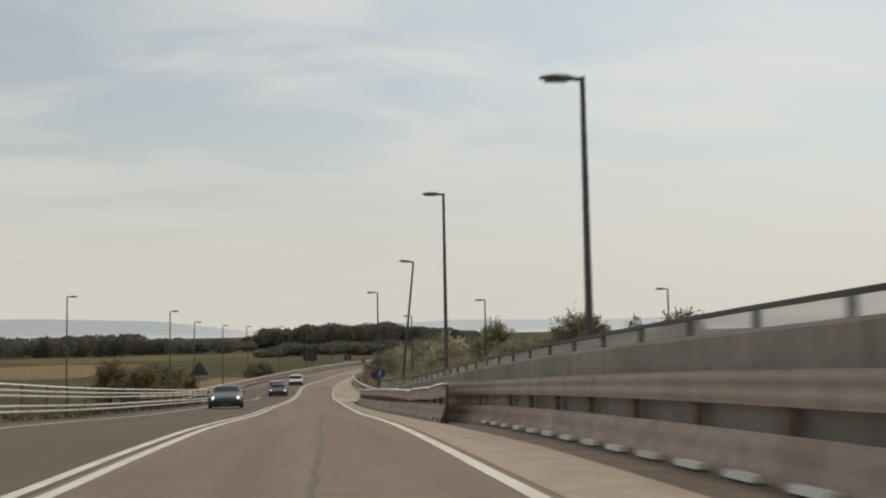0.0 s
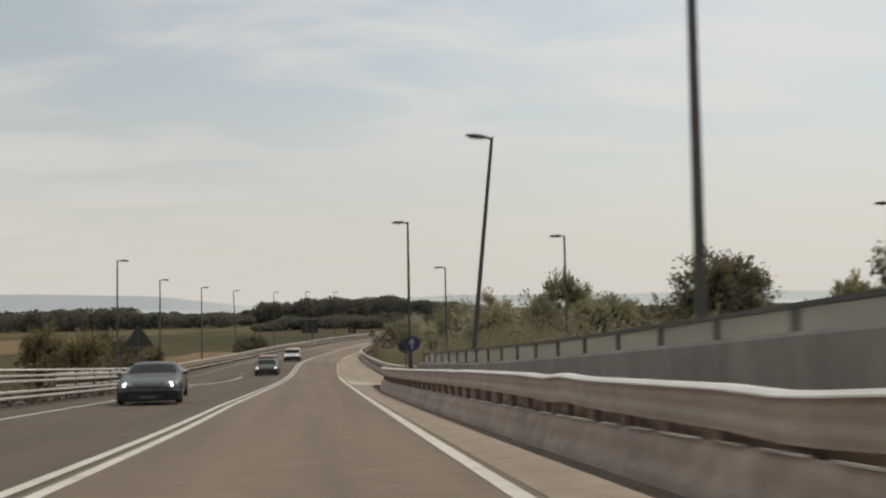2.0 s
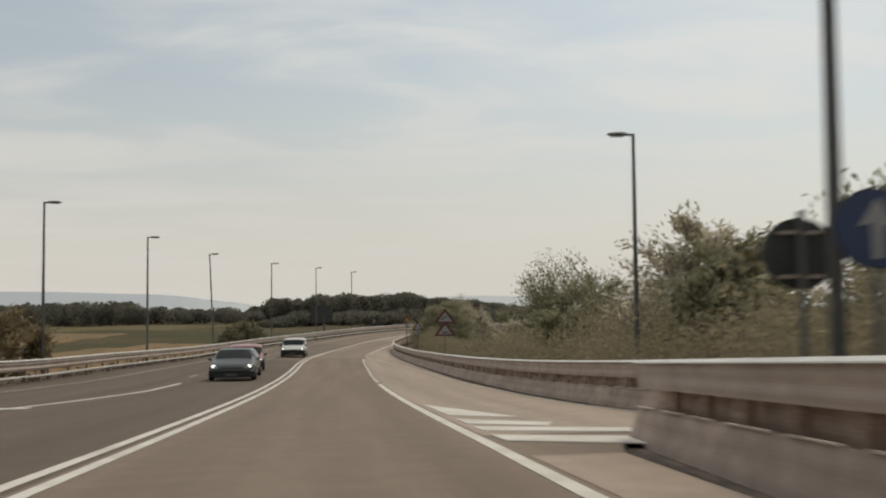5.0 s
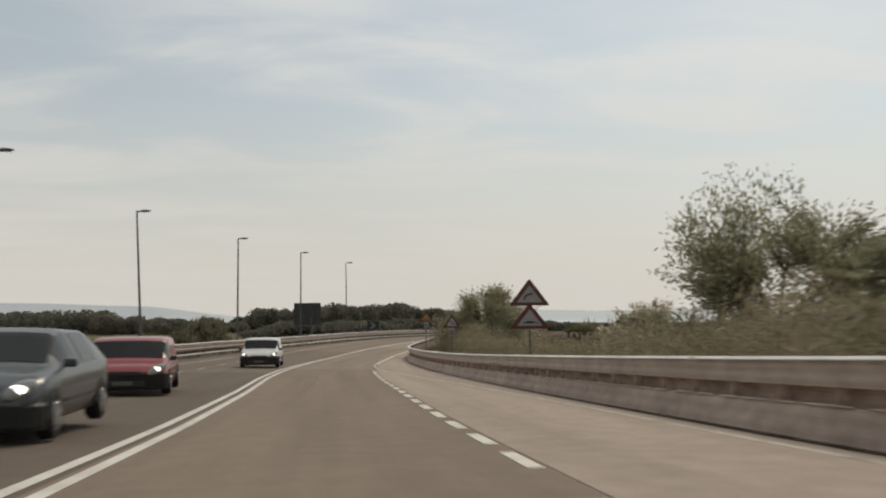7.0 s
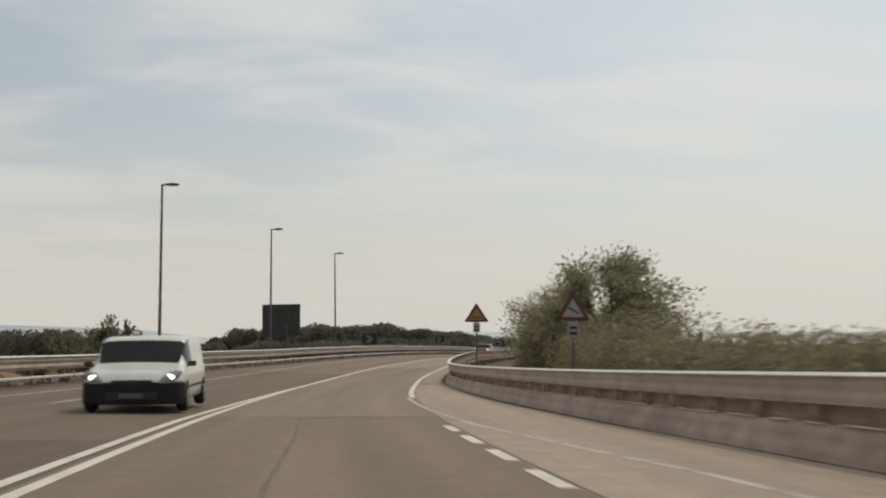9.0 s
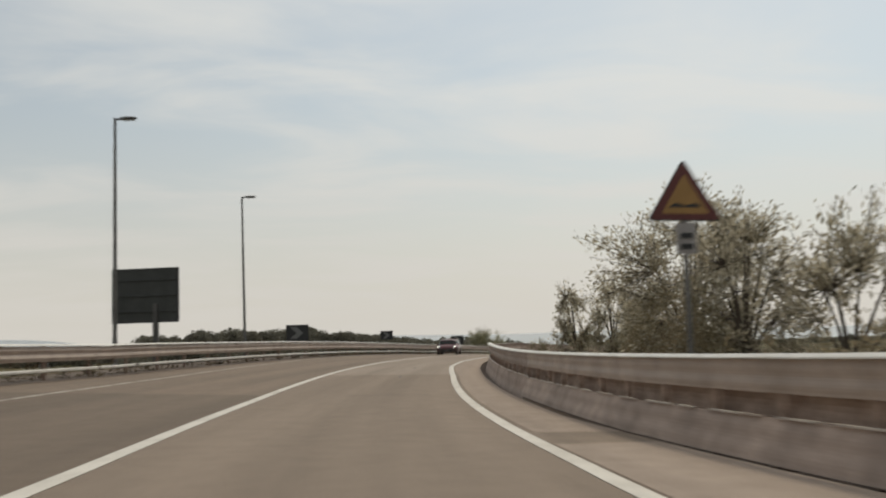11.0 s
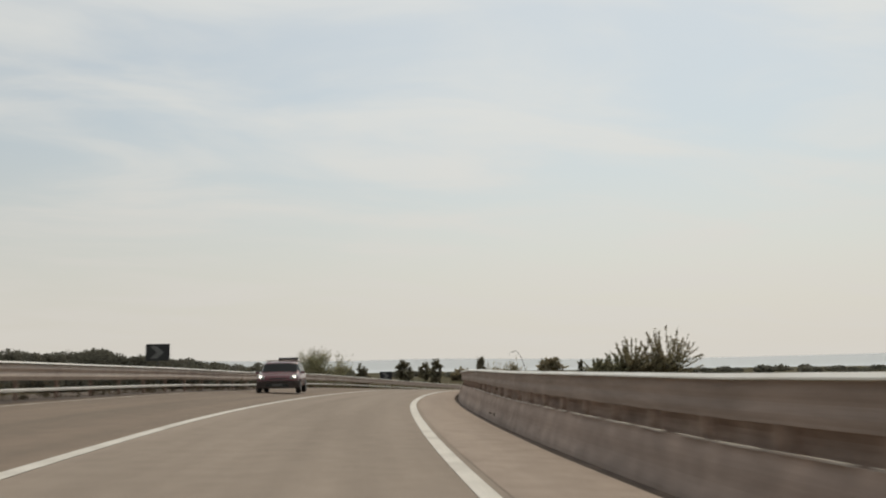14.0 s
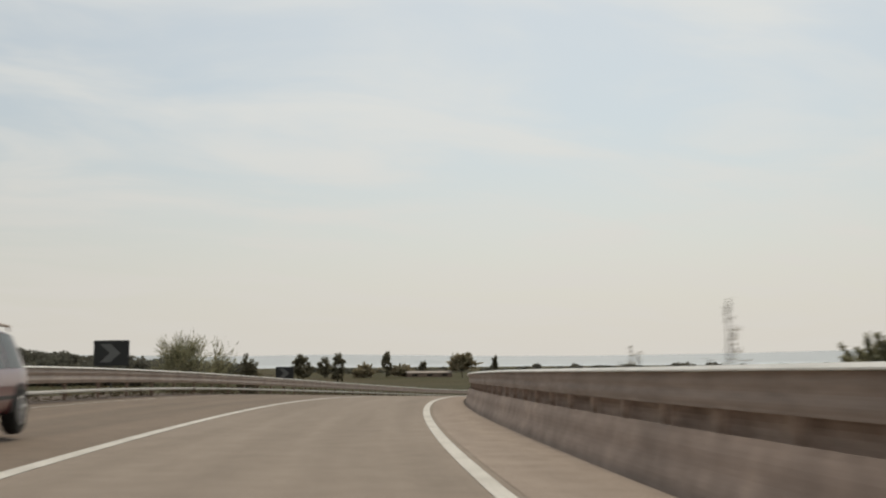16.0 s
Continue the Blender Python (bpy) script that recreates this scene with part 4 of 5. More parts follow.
    crown = new("crown", leaf_mesh("crown", pts[keep], leaf * 1.5, mat or LEAF, rng, 0.3 + 2 * droop, 0.12 if spiky else 0.33, way))
    crown.parent = root
    return root


def brush(label, cells, leaf, mat, seed, per=900, category="bushes", name="brush", stems=1.18):
    """A run of low bushes and weeds that nobody could count: one object. cells: (s, o, height, spread)."""
    rng = np.random.default_rng(seed)
    pts = []
    for s, o, h, r in cells:
        p = spot(s, o)
        zb = ground_at(p.x, p.y)
        hh = p.z + h - zb
        n = int(per * rng.uniform(0.7, 1.3))
        q = in_ball(rng, n, 0.1)
        q[:, 0] *= r
        q[:, 1] *= r
        q[:, 2] = np.abs(q[:, 2]) * hh * (0.75 + 0.35 * rng.uniform(size=n))
        # stems that stand out of the mass
        m = n // 8
        k = rng.integers(0, max(1, m // 8), m)
        stem = rng.normal(0, r * 0.5, (max(1, m // 8), 2))
        q[:m, :2] = stem[k] + rng.normal(0, 0.05, (m, 2))
        q[:m, 2] = hh * rng.uniform(0.3, stems, m)
        pts.append(q + np.array((p.x, p.y, zb)))
    return tagged(new(name, leaf_mesh(name, np.concatenate(pts), leaf, mat, rng, -0.6, 0.3)), label, category, kind="stuff")


# trees over the parapet and round the ramp
RT = "trees behind the parapet"
tree(64.1, 15.0, 6.6, 3.1, "airy olive-green roadside tree with a ragged crown", 23000, 0.088, LEAF_TREE, 11, 24, 0.1, group=RT)
tree(68.5, 12.0, 4.3, 2.9, "round olive-green bushy tree behind the hedge", 21000, 0.088, LEAF_TREE, 12, 14, 0.05, group=RT)
tree(59.0, 16.2, 4.8, 3.1, "bushy olive-green tree behind the parapet", 22000, 0.092, LEAF_TREE, 13, 15, 0.08, group=RT)
tree(49.8, 17.8, 5.7, 3.1, "dense dark green round-headed tree", 38000, 0.074, LEAF_DARK, 14, 28, 0.06, 0.25, group=RT)
tree(52.8, 15.8, 4.0, 1.7, "slender dark green young tree", 6125, 0.079, LEAF_DARK, 15, 12, 0.05, group=RT)
tree(37.6, 18.2, 4.7, 2.6, "dense dark green round-headed tree", 27000, 0.075, LEAF_DARK, 16, 18, 0.06, 0.25, group=RT)
tree(43.5, 19.5, 3.9, 2.0, "bushy olive-green tree behind the parapet", 12000, 0.095, LEAF_TREE, 17, 14, 0.05, group=RT)
tree(21.5, 7.4, 3.1, 0.85, "bare-twigged bush behind the parapet", 1600, 0.022, LEAF_DRY, 18, 22, 0.05, 0.3, group=RT)
tree(73.6, 12.9, 5.95, 3.0, "broad silvery olive-green tree with gaps in its crown", 19000, 0.088, LEAF_GREY, 19, 22, 0.06, group=RT)
tree(80.5, 9.9, 3.1, 1.9, "round olive-green bushy tree behind the guardrail", 14000, 0.085, LEAF_TREE, 20, 16, 0.03, group=RT)
tree(84.5, 15.5, 4.6, 2.4, "bushy olive-green tree behind the guardrail", 8750, 0.086, LEAF_GREY, 21, 15, 0.05, group=RT)
tree(91.4, 13.9, 6.4, 3.9, "broad olive-green tree with gaps in its crown", 42000, 0.062, LEAF_TREE, 22, 24, 0.04, group=RT)
tree(97.3, 12.0, 3.0, 1.9, "pale grey-green bushy tree behind the guardrail", 15000, 0.06, LEAF_GREY, 23, 14, 0.03, 0.45, group=RT)
tree(104, 16.5, 1.5, 1.7, "pale dry bushy tree behind the guardrail", 6125, 0.079, LEAF_DRY, 24, 12, 0.03, 0.45, group=RT)
tree(116.2, 8.5, 5.0, 3.2, "bushy olive-green tree close to the guardrail", 42000, 0.054, LEAF_TREE, 25, 34, 0.02, group=RT)
BT = "trees on the inside of the bend"
tree(134.5, 8.15, 5.45, 2.7, "tall silvery-leaved tree with a see-through crown", 25000, 0.047, LEAF_GREY, 31, 36, 0.04, 0.3, group=BT)
tree(131.8, 8.7, 5.0, 1.9, "dense grey-brown tree behind the guardrail", 10000, 0.046, LEAF_GREY, 79, 28, 0.03, 0.4, group=BT)
tree(130.6, 10.8, 4.6, 2.2, "bushy silvery-leaved tree behind the guardrail", 8000, 0.065, LEAF_GREY, 37, 24, 0.03, 0.4, group=BT)
WILLOW = "slender willow-like tree behind the guardrail"
tree(150.0, 6.55, 3.95, 1.35, WILLOW, 6448, 0.055, LEAF_GREY, 33, 20, 0.06, 0.4, group=BT, droop=0.3)
tree(149.0, 8.3, 4.15, 1.6, WILLOW, 7936, 0.055, LEAF_GREY, 34, 24, 0.06, 0.4, group=BT, droop=0.3)
tree(146.0, 9.1, 3.45, 1.35, WILLOW, 5952, 0.055, LEAF_GREY, 35, 20, 0.05, 0.4, group=BT, droop=0.3)
tree(147.2, 10.3, 1.9, 1.3, "low grey-green bush between the willow-like trees", 5000, 0.07, LEAF_GREY, 82, 16, 0.03, 0.4, group=BT, category="bush")
tree(170.8, 3.9, 1.28, 1.15, "low spreading scrub behind the guardrail", 1900, 0.06, LEAF, 39, 16, 0.1, 0.5, group=BT, category="bush", spiky=True)


def shrub(s, o, top, span, radius, shoots, leaf, mat, seed, label, per=60):
    """Stems that rise from one foot and fan out, span below the top, into long shoots with leaves set along them."""
    rng = np.random.default_rng(seed)
    p = spot(s, o)
    zb = ground_at(p.x, p.y)
    fork = p.z + top - zb - span
    root = thing("shrub", Matrix.Translation((p.x, p.y, zb - 0.05)), label, "bush", BT)
    bm = bmesh.new()
    centres, ways = [], []
    for k in range(shoots):
        a = 2 * math.pi * 0.618 * k + rng.uniform(-0.4, 0.4)
        lift = rng.uniform(0.05, 1.5)
        u = rng.uniform(0.62, 1.0)
        out = Vector((math.cos(a), math.sin(a), 0.0))
        start = out * radius * rng.uniform(0.05, 0.3) + Vector((0, 0, fork + span * rng.uniform(-0.25, 0.1)))
        tip = start + out * radius * math.cos(lift) * u + Vector((0, 0, (p.z + top - zb - start.z) * math.sin(lift) * u))
        bend = start.lerp(tip, 0.55) + Vector((0, 0, -0.06 * span))
        tube(bm, out * 0.1, start, 0.024, 0.016, 4)
        tube(bm, start, bend, 0.015, 0.010, 4)
        tube(bm, bend, tip, 0.010, 0.004, 4)
        for v in rng.uniform(0.0, 1.0, per):
            c = start.lerp(bend, v / 0.55) if v < 0.55 else bend.lerp(tip, (v - 0.55) / 0.45)
            centres.append(tuple(c + Vector(rng.normal(0, 0.05 * (1.25 - v), 3))))
            ways.append(tuple((tip - start).normalized() * 0.8 + Vector(rng.normal(0, 0.5, 3))))
    part("stems", bm, BARK, root)
    crown = new("crown", leaf_mesh("crown", np.array(centres), leaf, mat, rng, 0.0, 0.3, np.array(ways)))
    crown.parent = root
    return root


SPIKY = "scrubby bush with long leafy shoots behind the guardrail"
LOW_BUSH = "low dense green bush behind the guardrail"
shrub(182.0, 10.55, 2.8, 1.45, 1.3, 30, 0.085, LEAF, 36, SPIKY)
shrub(181.8, 12.25, 3.25, 1.8, 1.6, 38, 0.09, LEAF, 38, SPIKY)
shrub(182.2, 9.0, 1.75, 0.7, 0.8, 30, 0.07, LEAF_TREE, 88, LOW_BUSH, 90)
shrub(182.0, 9.8, 1.95, 0.8, 0.9, 30, 0.07, LEAF_TREE, 89, LOW_BUSH, 90)
shrub(181.9, 11.4, 2.1, 1.0, 1.3, 44, 0.075, LEAF, 90, LOW_BUSH, 110)
# left of the road
LT = "bushes beyond the guardrail"
tree(226.9, -20.3, 4.9, 3.9, "spiky olive-green bush beyond the guardrail", 9500, 0.15, LEAF_TREE, 41, 22, 0.05, 0.5, group=LT, category="bush", spiky=True)
tree(217.8, -12.2, 2.7, 0.9, "small dark columnar tree beyond the guardrail", 3850, 0.086, LEAF_DARK, 42, 12, 0.02, 0.2, group=LT)
tree(128.6, -13.1, 2.3, 2.5, "rounded dark bush on the bank beyond the guardrail", 7875, 0.094, LEAF_DARK, 43, 16, 0.02, 0.25, group=LT, category="bush")
tree(125.1, -13.5, 1.6, 1.6, "rounded dark bush on the bank beyond the guardrail", 4375, 0.094, LEAF_DARK, 44, 12, 0.02, 0.25, group=LT, category="bush")
tree(137.5, -18.5, 2.2, 2.2, "rounded dark bush on the bank beyond the guardrail", 6125, 0.094, LEAF_DARK, 45, 14, 0.02, 0.25, group=LT, category="bush")
tree(84.5, -14.6, 3.2, 2.7, "tangled brown-green bush on the bank below the road", 15000, 0.086, LEAF_BROWN, 46, 16, 0.02, 0.4, group=LT, category="bush")
tree(80.2, -15.6, 3.6, 2.8, "tangled brown-green bush on the bank below the road", 8750, 0.086, LEAF_DARK, 47, 16, 0.02, 0.35, group=LT, category="bush")
tree(73.5, -15.4, 3.7, 2.4, "tangled brown-green bush on the bank below the road", 14000, 0.086, LEAF_BROWN, 48, 14, 0.02, 0.4, group=LT, category="bush")
tree(75.0, -18.6, 4.2, 2.8, "tangled brown-green bush on the bank below the road", 16000, 0.086, LEAF_BROWN, 49, 14, 0.02, 0.4, group=LT, category="bush")
# far trees in front of the bend's end
tree(0, 0, -4.2, 2.4, "far dark pointed tree on the plain", 1500, 0.42, LEAF_DARK, 51, 12, 0.02, 0.2, at=(142.9, 542.8))
tree(0, 0, -2.1, 1.8, "far dark cypress-like tree on the plain", 1500, 0.4, LEAF_DARK, 52, 12, 0.02, 0.2, at=(160.1, 533.4))
tree(0, 0, -6.6, 4.6, "far rounded grey-green tree", 1800, 0.45, LEAF, 53, 14, 0.02, 0.2, at=(154.0, 537.0))
tree(0, 0, -6.7, 4.0, "far rounded grey-green tree", 1800, 0.45, LEAF, 54, 14, 0.02, 0.2, at=(164.6, 531.6))
tree(0, 0, -5.9, 1.7, "far dark narrow cypress on the plain", 1200, 0.4, LEAF_DARK, 57, 10, 0.02, 0.2, at=(170.2, 528.5))
tree(0, 0, -3.5, 5.6, "far umbrella-shaped pine on the plain", 2600, 0.45, LEAF, 55, 14, 0.3, 0.2, at=(181.2, 522.4))
tree(0, 0, -4.3, 1.1, "far dark narrow cypress on the plain", 1200, 0.36, LEAF_DARK, 56, 10, 0.02, 0.2, at=(190.2, 517.7))

tree(0, 0, -3.7, 3.0, "far dark rounded tree on the plain", 1500, 0.42, LEAF_DARK, 58, 12, 0.02, 0.2, at=(117.0, 493.0))
tree(0, 0, -3.9, 2.2, "far dark pointed tree on the plain", 1300, 0.42, LEAF_DARK, 59, 12, 0.02, 0.2, at=(125.5, 489.0))

rng0 = np.random.default_rng(5)


def row_cells(s0, s1, step, o, h, spread, jitter=0.5):
    out = []
    for s in np.arange(s0, s1, step):
        oo = o(s) if callable(o) else o
        hh = h(s) if callable(h) else h
        out.append((s + rng0.uniform(-jitter, jitter), oo + rng0.uniform(-jitter, jitter), hh * rng0.uniform(0.75, 1.15), spread * rng0.uniform(0.8, 1.2)))
    return out


brush("dense brown-green hedge of bushes along the ramp's guardrail", row_cells(58, 97, 1.2, lambda s: ramp_rail(s) + 2.5, knots((58, 1.8), (80, 1.8), (90, 1.55), (97, 1.5), (104, 1.9), (109, 2.4), (118, 2.5)), 1.35), 0.065, LEAF, 61, 1900, name="hedge", stems=0.98)
brush("hazy brown-green hedge of bushes in front of the bend", row_cells(96, 119, 0.9, lambda s: ramp_rail(s) + 2.9, knots((96, 1.35), (104, 1.6), (109, 2.1), (119, 2.3)), 1.2, 0.4), 0.06, LEAF, 81, 5200, name="hedge", stems=0.98)
brush("dense brown-green hedge of bushes behind the first one", row_cells(56, 96, 2.0, lambda s: ramp_rail(s) + 5.6, knots((56, 2.6), (75, 2.9), (84, 2.6), (96, 1.8)), 2.0), 0.08, LEAF, 62, 2400, name="hedge", stems=0.98)
brush("tall brown-green thicket behind the parapet", row_cells(24, 62, 1.8, lambda s: 10.0, knots((24, 1.2), (40, 1.9), (50, 2.6), (62, 3.0)), 2.2), 0.08, LEAF, 63, 2000, name="thicket")
brush("brown-green undergrowth at the foot of the trees in the bend", [(131.5, 7.4, 2.3, 1.0), (133, 7.2, 2.9, 1.1), (134.4, 7.5, 3.3, 1.2), (136.0, 7.2, 2.1, 0.9), (136.7, 7.2, 1.6, 0.5), (135.2, 9.0, 3.6, 1.3)], 0.05, LEAF_DRY, 77, 3600)
brush("brown-green bushes between the parapet and the ramp", row_cells(26, 57, 1.1, lambda s: 5.9, knots((26, 1.15), (38, 1.35), (48, 1.7), (57, 1.6)), 0.9, 0.35), 0.07, LEAF, 78, 900, name="thicket")
brush("low dry bushes on the inside of the bend", row_cells(96, 128, 1.6, lambda s: ramp_rail(s) + 5.5, knots((96, 1.1), (104, 0.95), (128, 1.1)), 1.2), 0.10, LEAF_DRY, 64, 700)
brush("dry grass and weeds under the guardrail", row_cells(60, 168, 0.6, lambda s: ramp_rail(s) + 0.50, 0.5, 0.35, 0.12), 0.035, WEED, 65, 110, category="weeds", name="weeds")
brush("dry grass and weeds under the guardrail", row_cells(168, 215, 0.8, lambda s: ramp_rail(s) + 0.50, 0.5, 0.35, 0.12), 0.035, WEED, 66, 110, category="weeds", name="weeds")
brush("dry grass and weeds below the parapet", row_cells(22, 47, 0.7, lambda s: 3.45, 0.42, 0.3, 0.12), 0.06, WEED, 67, 110, category="weeds", name="weeds")
brush("dry weeds along the foot of the guardrail", row_cells(62, 240, 0.9, lambda s: outer_rail(s) - 0.25, 0.40, 0.35, 0.15), 0.07, WEED, 68, 110, category="weeds", name="weeds")
brush("dry weeds along the foot of the guardrail", row_cells(-10, 60, 0.9, lambda s: inner_rail(s) - 0.3, 0.40, 0.35, 0.15), 0.07, WEED, 69, 110, category="weeds", name="weeds")


def weed_stalk(s, o, top, width, seed, sprigs=16):
    """A dry upright weed: one thin stem with short rising side sprigs that shrink towards the tip."""
    rng = np.random.default_rng(seed)
    p = spot(s, o)
    zb = ground_at(p.x, p.y)
    hgt = p.z + top - zb
    root = thing("weed_stalk", Matrix.Translation((p.x, p.y, zb)), "thin dry brown weed stalk standing above the guardrail", "weed", "weed stalks")
    bm = bmesh.new()
    tube(bm, (0, 0, -0.05), (0.02, 0.01, hgt * 0.6), 0.010, 0.007, 6)
    tube(bm, (0.02, 0.01, hgt * 0.6), (0.035, 0.0, hgt), 0.007, 0.003, 6)
    ends = []
    for k in range(sprigs):
        u = 0.34 + 0.60 * (k + rng.uniform(0, 0.8)) / sprigs
        a = rng.uniform(0, 2 * math.pi)
        reach = width * 1.5 * (1.02 - u) * rng.uniform(0.6, 1.2)
        st = Vector((0.035 * u, 0.0, hgt * u))
        en = st + Vector((reach * math.cos(a), reach * math.sin(a), hgt * 0.10 * rng.uniform(0.5, 1.2)))
        tube(bm, st, en, 0.004, 0.002, 4)
        ends += [st.lerp(en, v) for v in (0.45, 0.7, 0.9, 1.0)]
    part("stem", bm, BARK, root)
    pts = np.repeat(np.array([tuple(e) for e in ends]), 3, axis=0)
    pts = pts + rng.normal(0, 0.012, pts.shape)
    leaves = new("seed_heads", leaf_mesh("seed_heads", pts, 0.016, LEAF_DRY, rng, -0.4, 0.4))
    leaves.parent = root
    tagged(leaves, kind="stuff")


weed_stalk(176.3, 3.35, 1.54, 0.26, 80, 22)

# one stalk has bent over in an arch
bent = thing("weed_stalk", stand(174.3, 5.12), "thin dry brown weed stalk bent over in an arch", "weed", "weed stalks")
bm = bmesh.new()
arch = [Vector((-0.42 * (1 - math.cos(1.75 * v)), 0.0, 1.72 * math.sin(min(1.62 * v, 1.62)))) for v in np.linspace(0, 1.06, 12)]
arch[-1] = arch[-1] + Vector((-0.05, 0, -0.05))
for a, b in zip(arch, arch[1:]):
    tube(bm, a, b, 0.010, 0.008, 5)
for k in (6, 8, 9, 10, 11):
    tube(bm, arch[k], arch[k] + Vector((-0.10, 0.03, -0.07)), 0.004, 0.002, 4)
part("stem", bm, BARK, bent)
weed_stalk(178.5, 3.35, 1.14, 0.20, 84, 12)
weed_stalk(178.9, 3.42, 1.24, 0.18, 85, 12)
weed_stalk(179.2, 3.38, 1.06, 0.18, 86, 10)


def woods(name, label, centres, mat, seed, card, per):
    """Far woodland: the crowns of many trees as leaf masses in one object. centres: (x, y, top, radius)."""
    rng = np.random.default_rng(seed)
    pts = []
    for x, y, top, r in centres:
        zb = ground_at(x, y)
        q = in_ball(rng, per, 0.6)
        hgt = top - zb
        q = q * np.array((r, r, hgt * 0.5)) + np.array((x, y, zb + hgt * 0.5))
        pts.append(q)
    return tagged(new(name, leaf_mesh(name, np.concatenate(pts), card, mat, rng, 0.0, 0.8)), label, "woods", kind="stuff")


cells = []
for k in range(230):
    x = rng0.uniform(-50, 142)
    top = np.interp(x, (-50, -36, 11, 48, 92, 142), (-5, 2.4, 5.6, 5.6, 0.8, -5)) * 1.0 + rng0.uniform(-1.8, 0.5) + 1.1 * math.sin(x * 0.21) * math.sin(x * 0.083)
    cells.append((x, STATION * (540 + rng0.uniform(-22, 60) + 0.18 * x), top, rng0.uniform(4, 7.5)))
woods("far_woods", "dark wooded rise beyond the fields", cells, WOODS, 71, 0.6, 620)
cells = []
for k in range(110):
    x = rng0.uniform(-24, 90)
    cells.append((x, 490 + rng0.uniform(-22, 22) - 0.1 * x, -4.9 + rng0.uniform(-2.2, 0.6) - 2.0 * max(0, (-8 - x) / 16), rng0.uniform(3, 5.5)))
woods("far_thicket", "dark thicket at the foot of the wooded rise", cells, WOODS, 74, 0.5, 420)
cells = []
for k in range(260):
    a = radians(rng0.uniform(-42, -5))
    d = rng0.uniform(430, 560)
    top = np.interp(math.degrees(a), (-42, -20, -14, -12, -6, -5), (-1.5, -1.0, 0.6, -2.0, -5, -5)) + rng0.uniform(-2.0, 0.5) + 1.6 * max(0, math.sin(a * 38) * math.sin(a * 91))
    cells.append((d * math.sin(a), STATION * (d * math.cos(a) + SKEW * d * math.sin(a)), top, rng0.uniform(4, 8)))
woods("far_treeline", "dark line of trees across the plain", cells, WOODS, 72, 0.65, 430)
cells = []
for k in range(150):
    a = radians(rng0.uniform(12, 54))
    d = rng0.uniform(455, 966)
    cells.append((20 + d * math.sin(a), 230 + d * math.cos(a), -10.5 + rng0.uniform(-2, 3.5), rng0.uniform(3, 6)))
woods("far_treeline", "scattered dark trees across the plain", cells, WOODS, 73, 0.8, 200)


# ---------------------------------------------------------------- far buildings on the plain
def farm_building(name, label, category, x, y, top, wid, deep, turn, wall, roof, openings=3):
    zb = ground_at(x, y)
    hgt = top - zb
    root = thing(name, Matrix.Translation((x, y, zb)) @ pose(0, 0, 0, 0, 0, turn), label, category)
    eave = hgt * 0.72
    bm = bmesh.new()
    extrude_outline(bm, [(-deep / 2, -0.3), (deep / 2, -0.3), (deep / 2, eave), (0, hgt - 0.12), (-deep / 2, eave)], wid)
    bmesh.ops.rotate(bm, verts=bm.verts, matrix=pose(0, 0, 0, 0, 0, 90).to_3x3())
    body = part("wall", bm, wall, root)
    for sy in (-1, 1):
        bm = bmesh.new()
        slope = math.atan2(hgt - eave, deep / 2)
        run = math.hypot(hgt - eave, deep / 2) + 0.3
        box(bm, (wid + 0.5, run, 0.12), (0, sy * deep * 0.27, (eave + hgt) / 2 - 0.04), 0.02, Euler((-sy * slope, 0, 0)).to_matrix())
        part("roof_slope", bm, roof, root)
    for k in range(openings):
        bm = bmesh.new()
        box(bm, (wid * 0.12, 0.08, eave * 0.4), (wid * (-0.33 + 0.66 * k / max(1, openings - 1)), -deep / 2 - 0.01, eave * 0.5), 0.01)
        part("window", bm, GLASS_DARK, body)


TILE = material("weathered_roof_tiles", (0.42, 0.36, 0.31), 0.9, second=(0.30, 0.25, 0.21), scale=0.8, fine=10, grain=0.2)
PLASTER = material("brown_plaster", (0.24, 0.17, 0.13), 0.9, second=(0.18, 0.13, 0.10), scale=0.7, fine=12, grain=0.15)
WHITEWASH = material("white_plaster", (0.62, 0.61, 0.57), 0.85, second=(0.5, 0.49, 0.46), scale=1.2, fine=12, grain=0.1)
farm_building("farmhouse", "long low brown farmhouse with a pale tiled roof", "house", 171.0, 526.0, -8.9, 14.0, 7.0, -20, PLASTER, TILE)
farm_building("shed", "small white shed among the far fields", "shed", -66, 600, -9.6, 4.2, 3.0, 12, WHITEWASH, WHITEWASH, 1)


farm_building("shed", "small white shed among the far fields", "shed", -12, 480, -9.9, 3.2, 2.4, 12, WHITEWASH, WHITEWASH, 1)


# ---------------------------------------------------------------- traffic signs
def signpost(root, height, r=0.035, mat=None, x=0.0, y=0.03):
    bm = bmesh.new()
    tube(bm, (x, y, -0.3), (x, y, height), r, r, 10)
    part("post", bm, mat or POLE_GREY, root)


def rounded_triangle(wid, hgt, r=0.07, n=5):
    cs = [(-wid / 2, 0), (wid / 2, 0), (0, hgt)]
    pts = []
    for i, c in enumerate(cs):
        c, p, q = Vector(c), Vector(cs[i - 1]), Vector(cs[(i + 1) % 3])
        a, b = c + (p - c).normalized() * r, c + (q - c).normalized() * r
        for k in range(n + 1):
            t = k / n
            pts.append(tuple((1 - t) ** 2 * a + 2 * t * (1 - t) * c + t * t * b))
    return pts


def plate(name, pts, mat, root, y, thick=0.012, z=0.0, x=0.0, label=""):
    bm = bmesh.new()
    extrude_outline(bm, [(px + x, pz + z) for px, pz in pts], thick)
    bmesh.ops.translate(bm, verts=bm.verts, vec=(0, y, 0))
    return part(name, bm, mat, root, label)


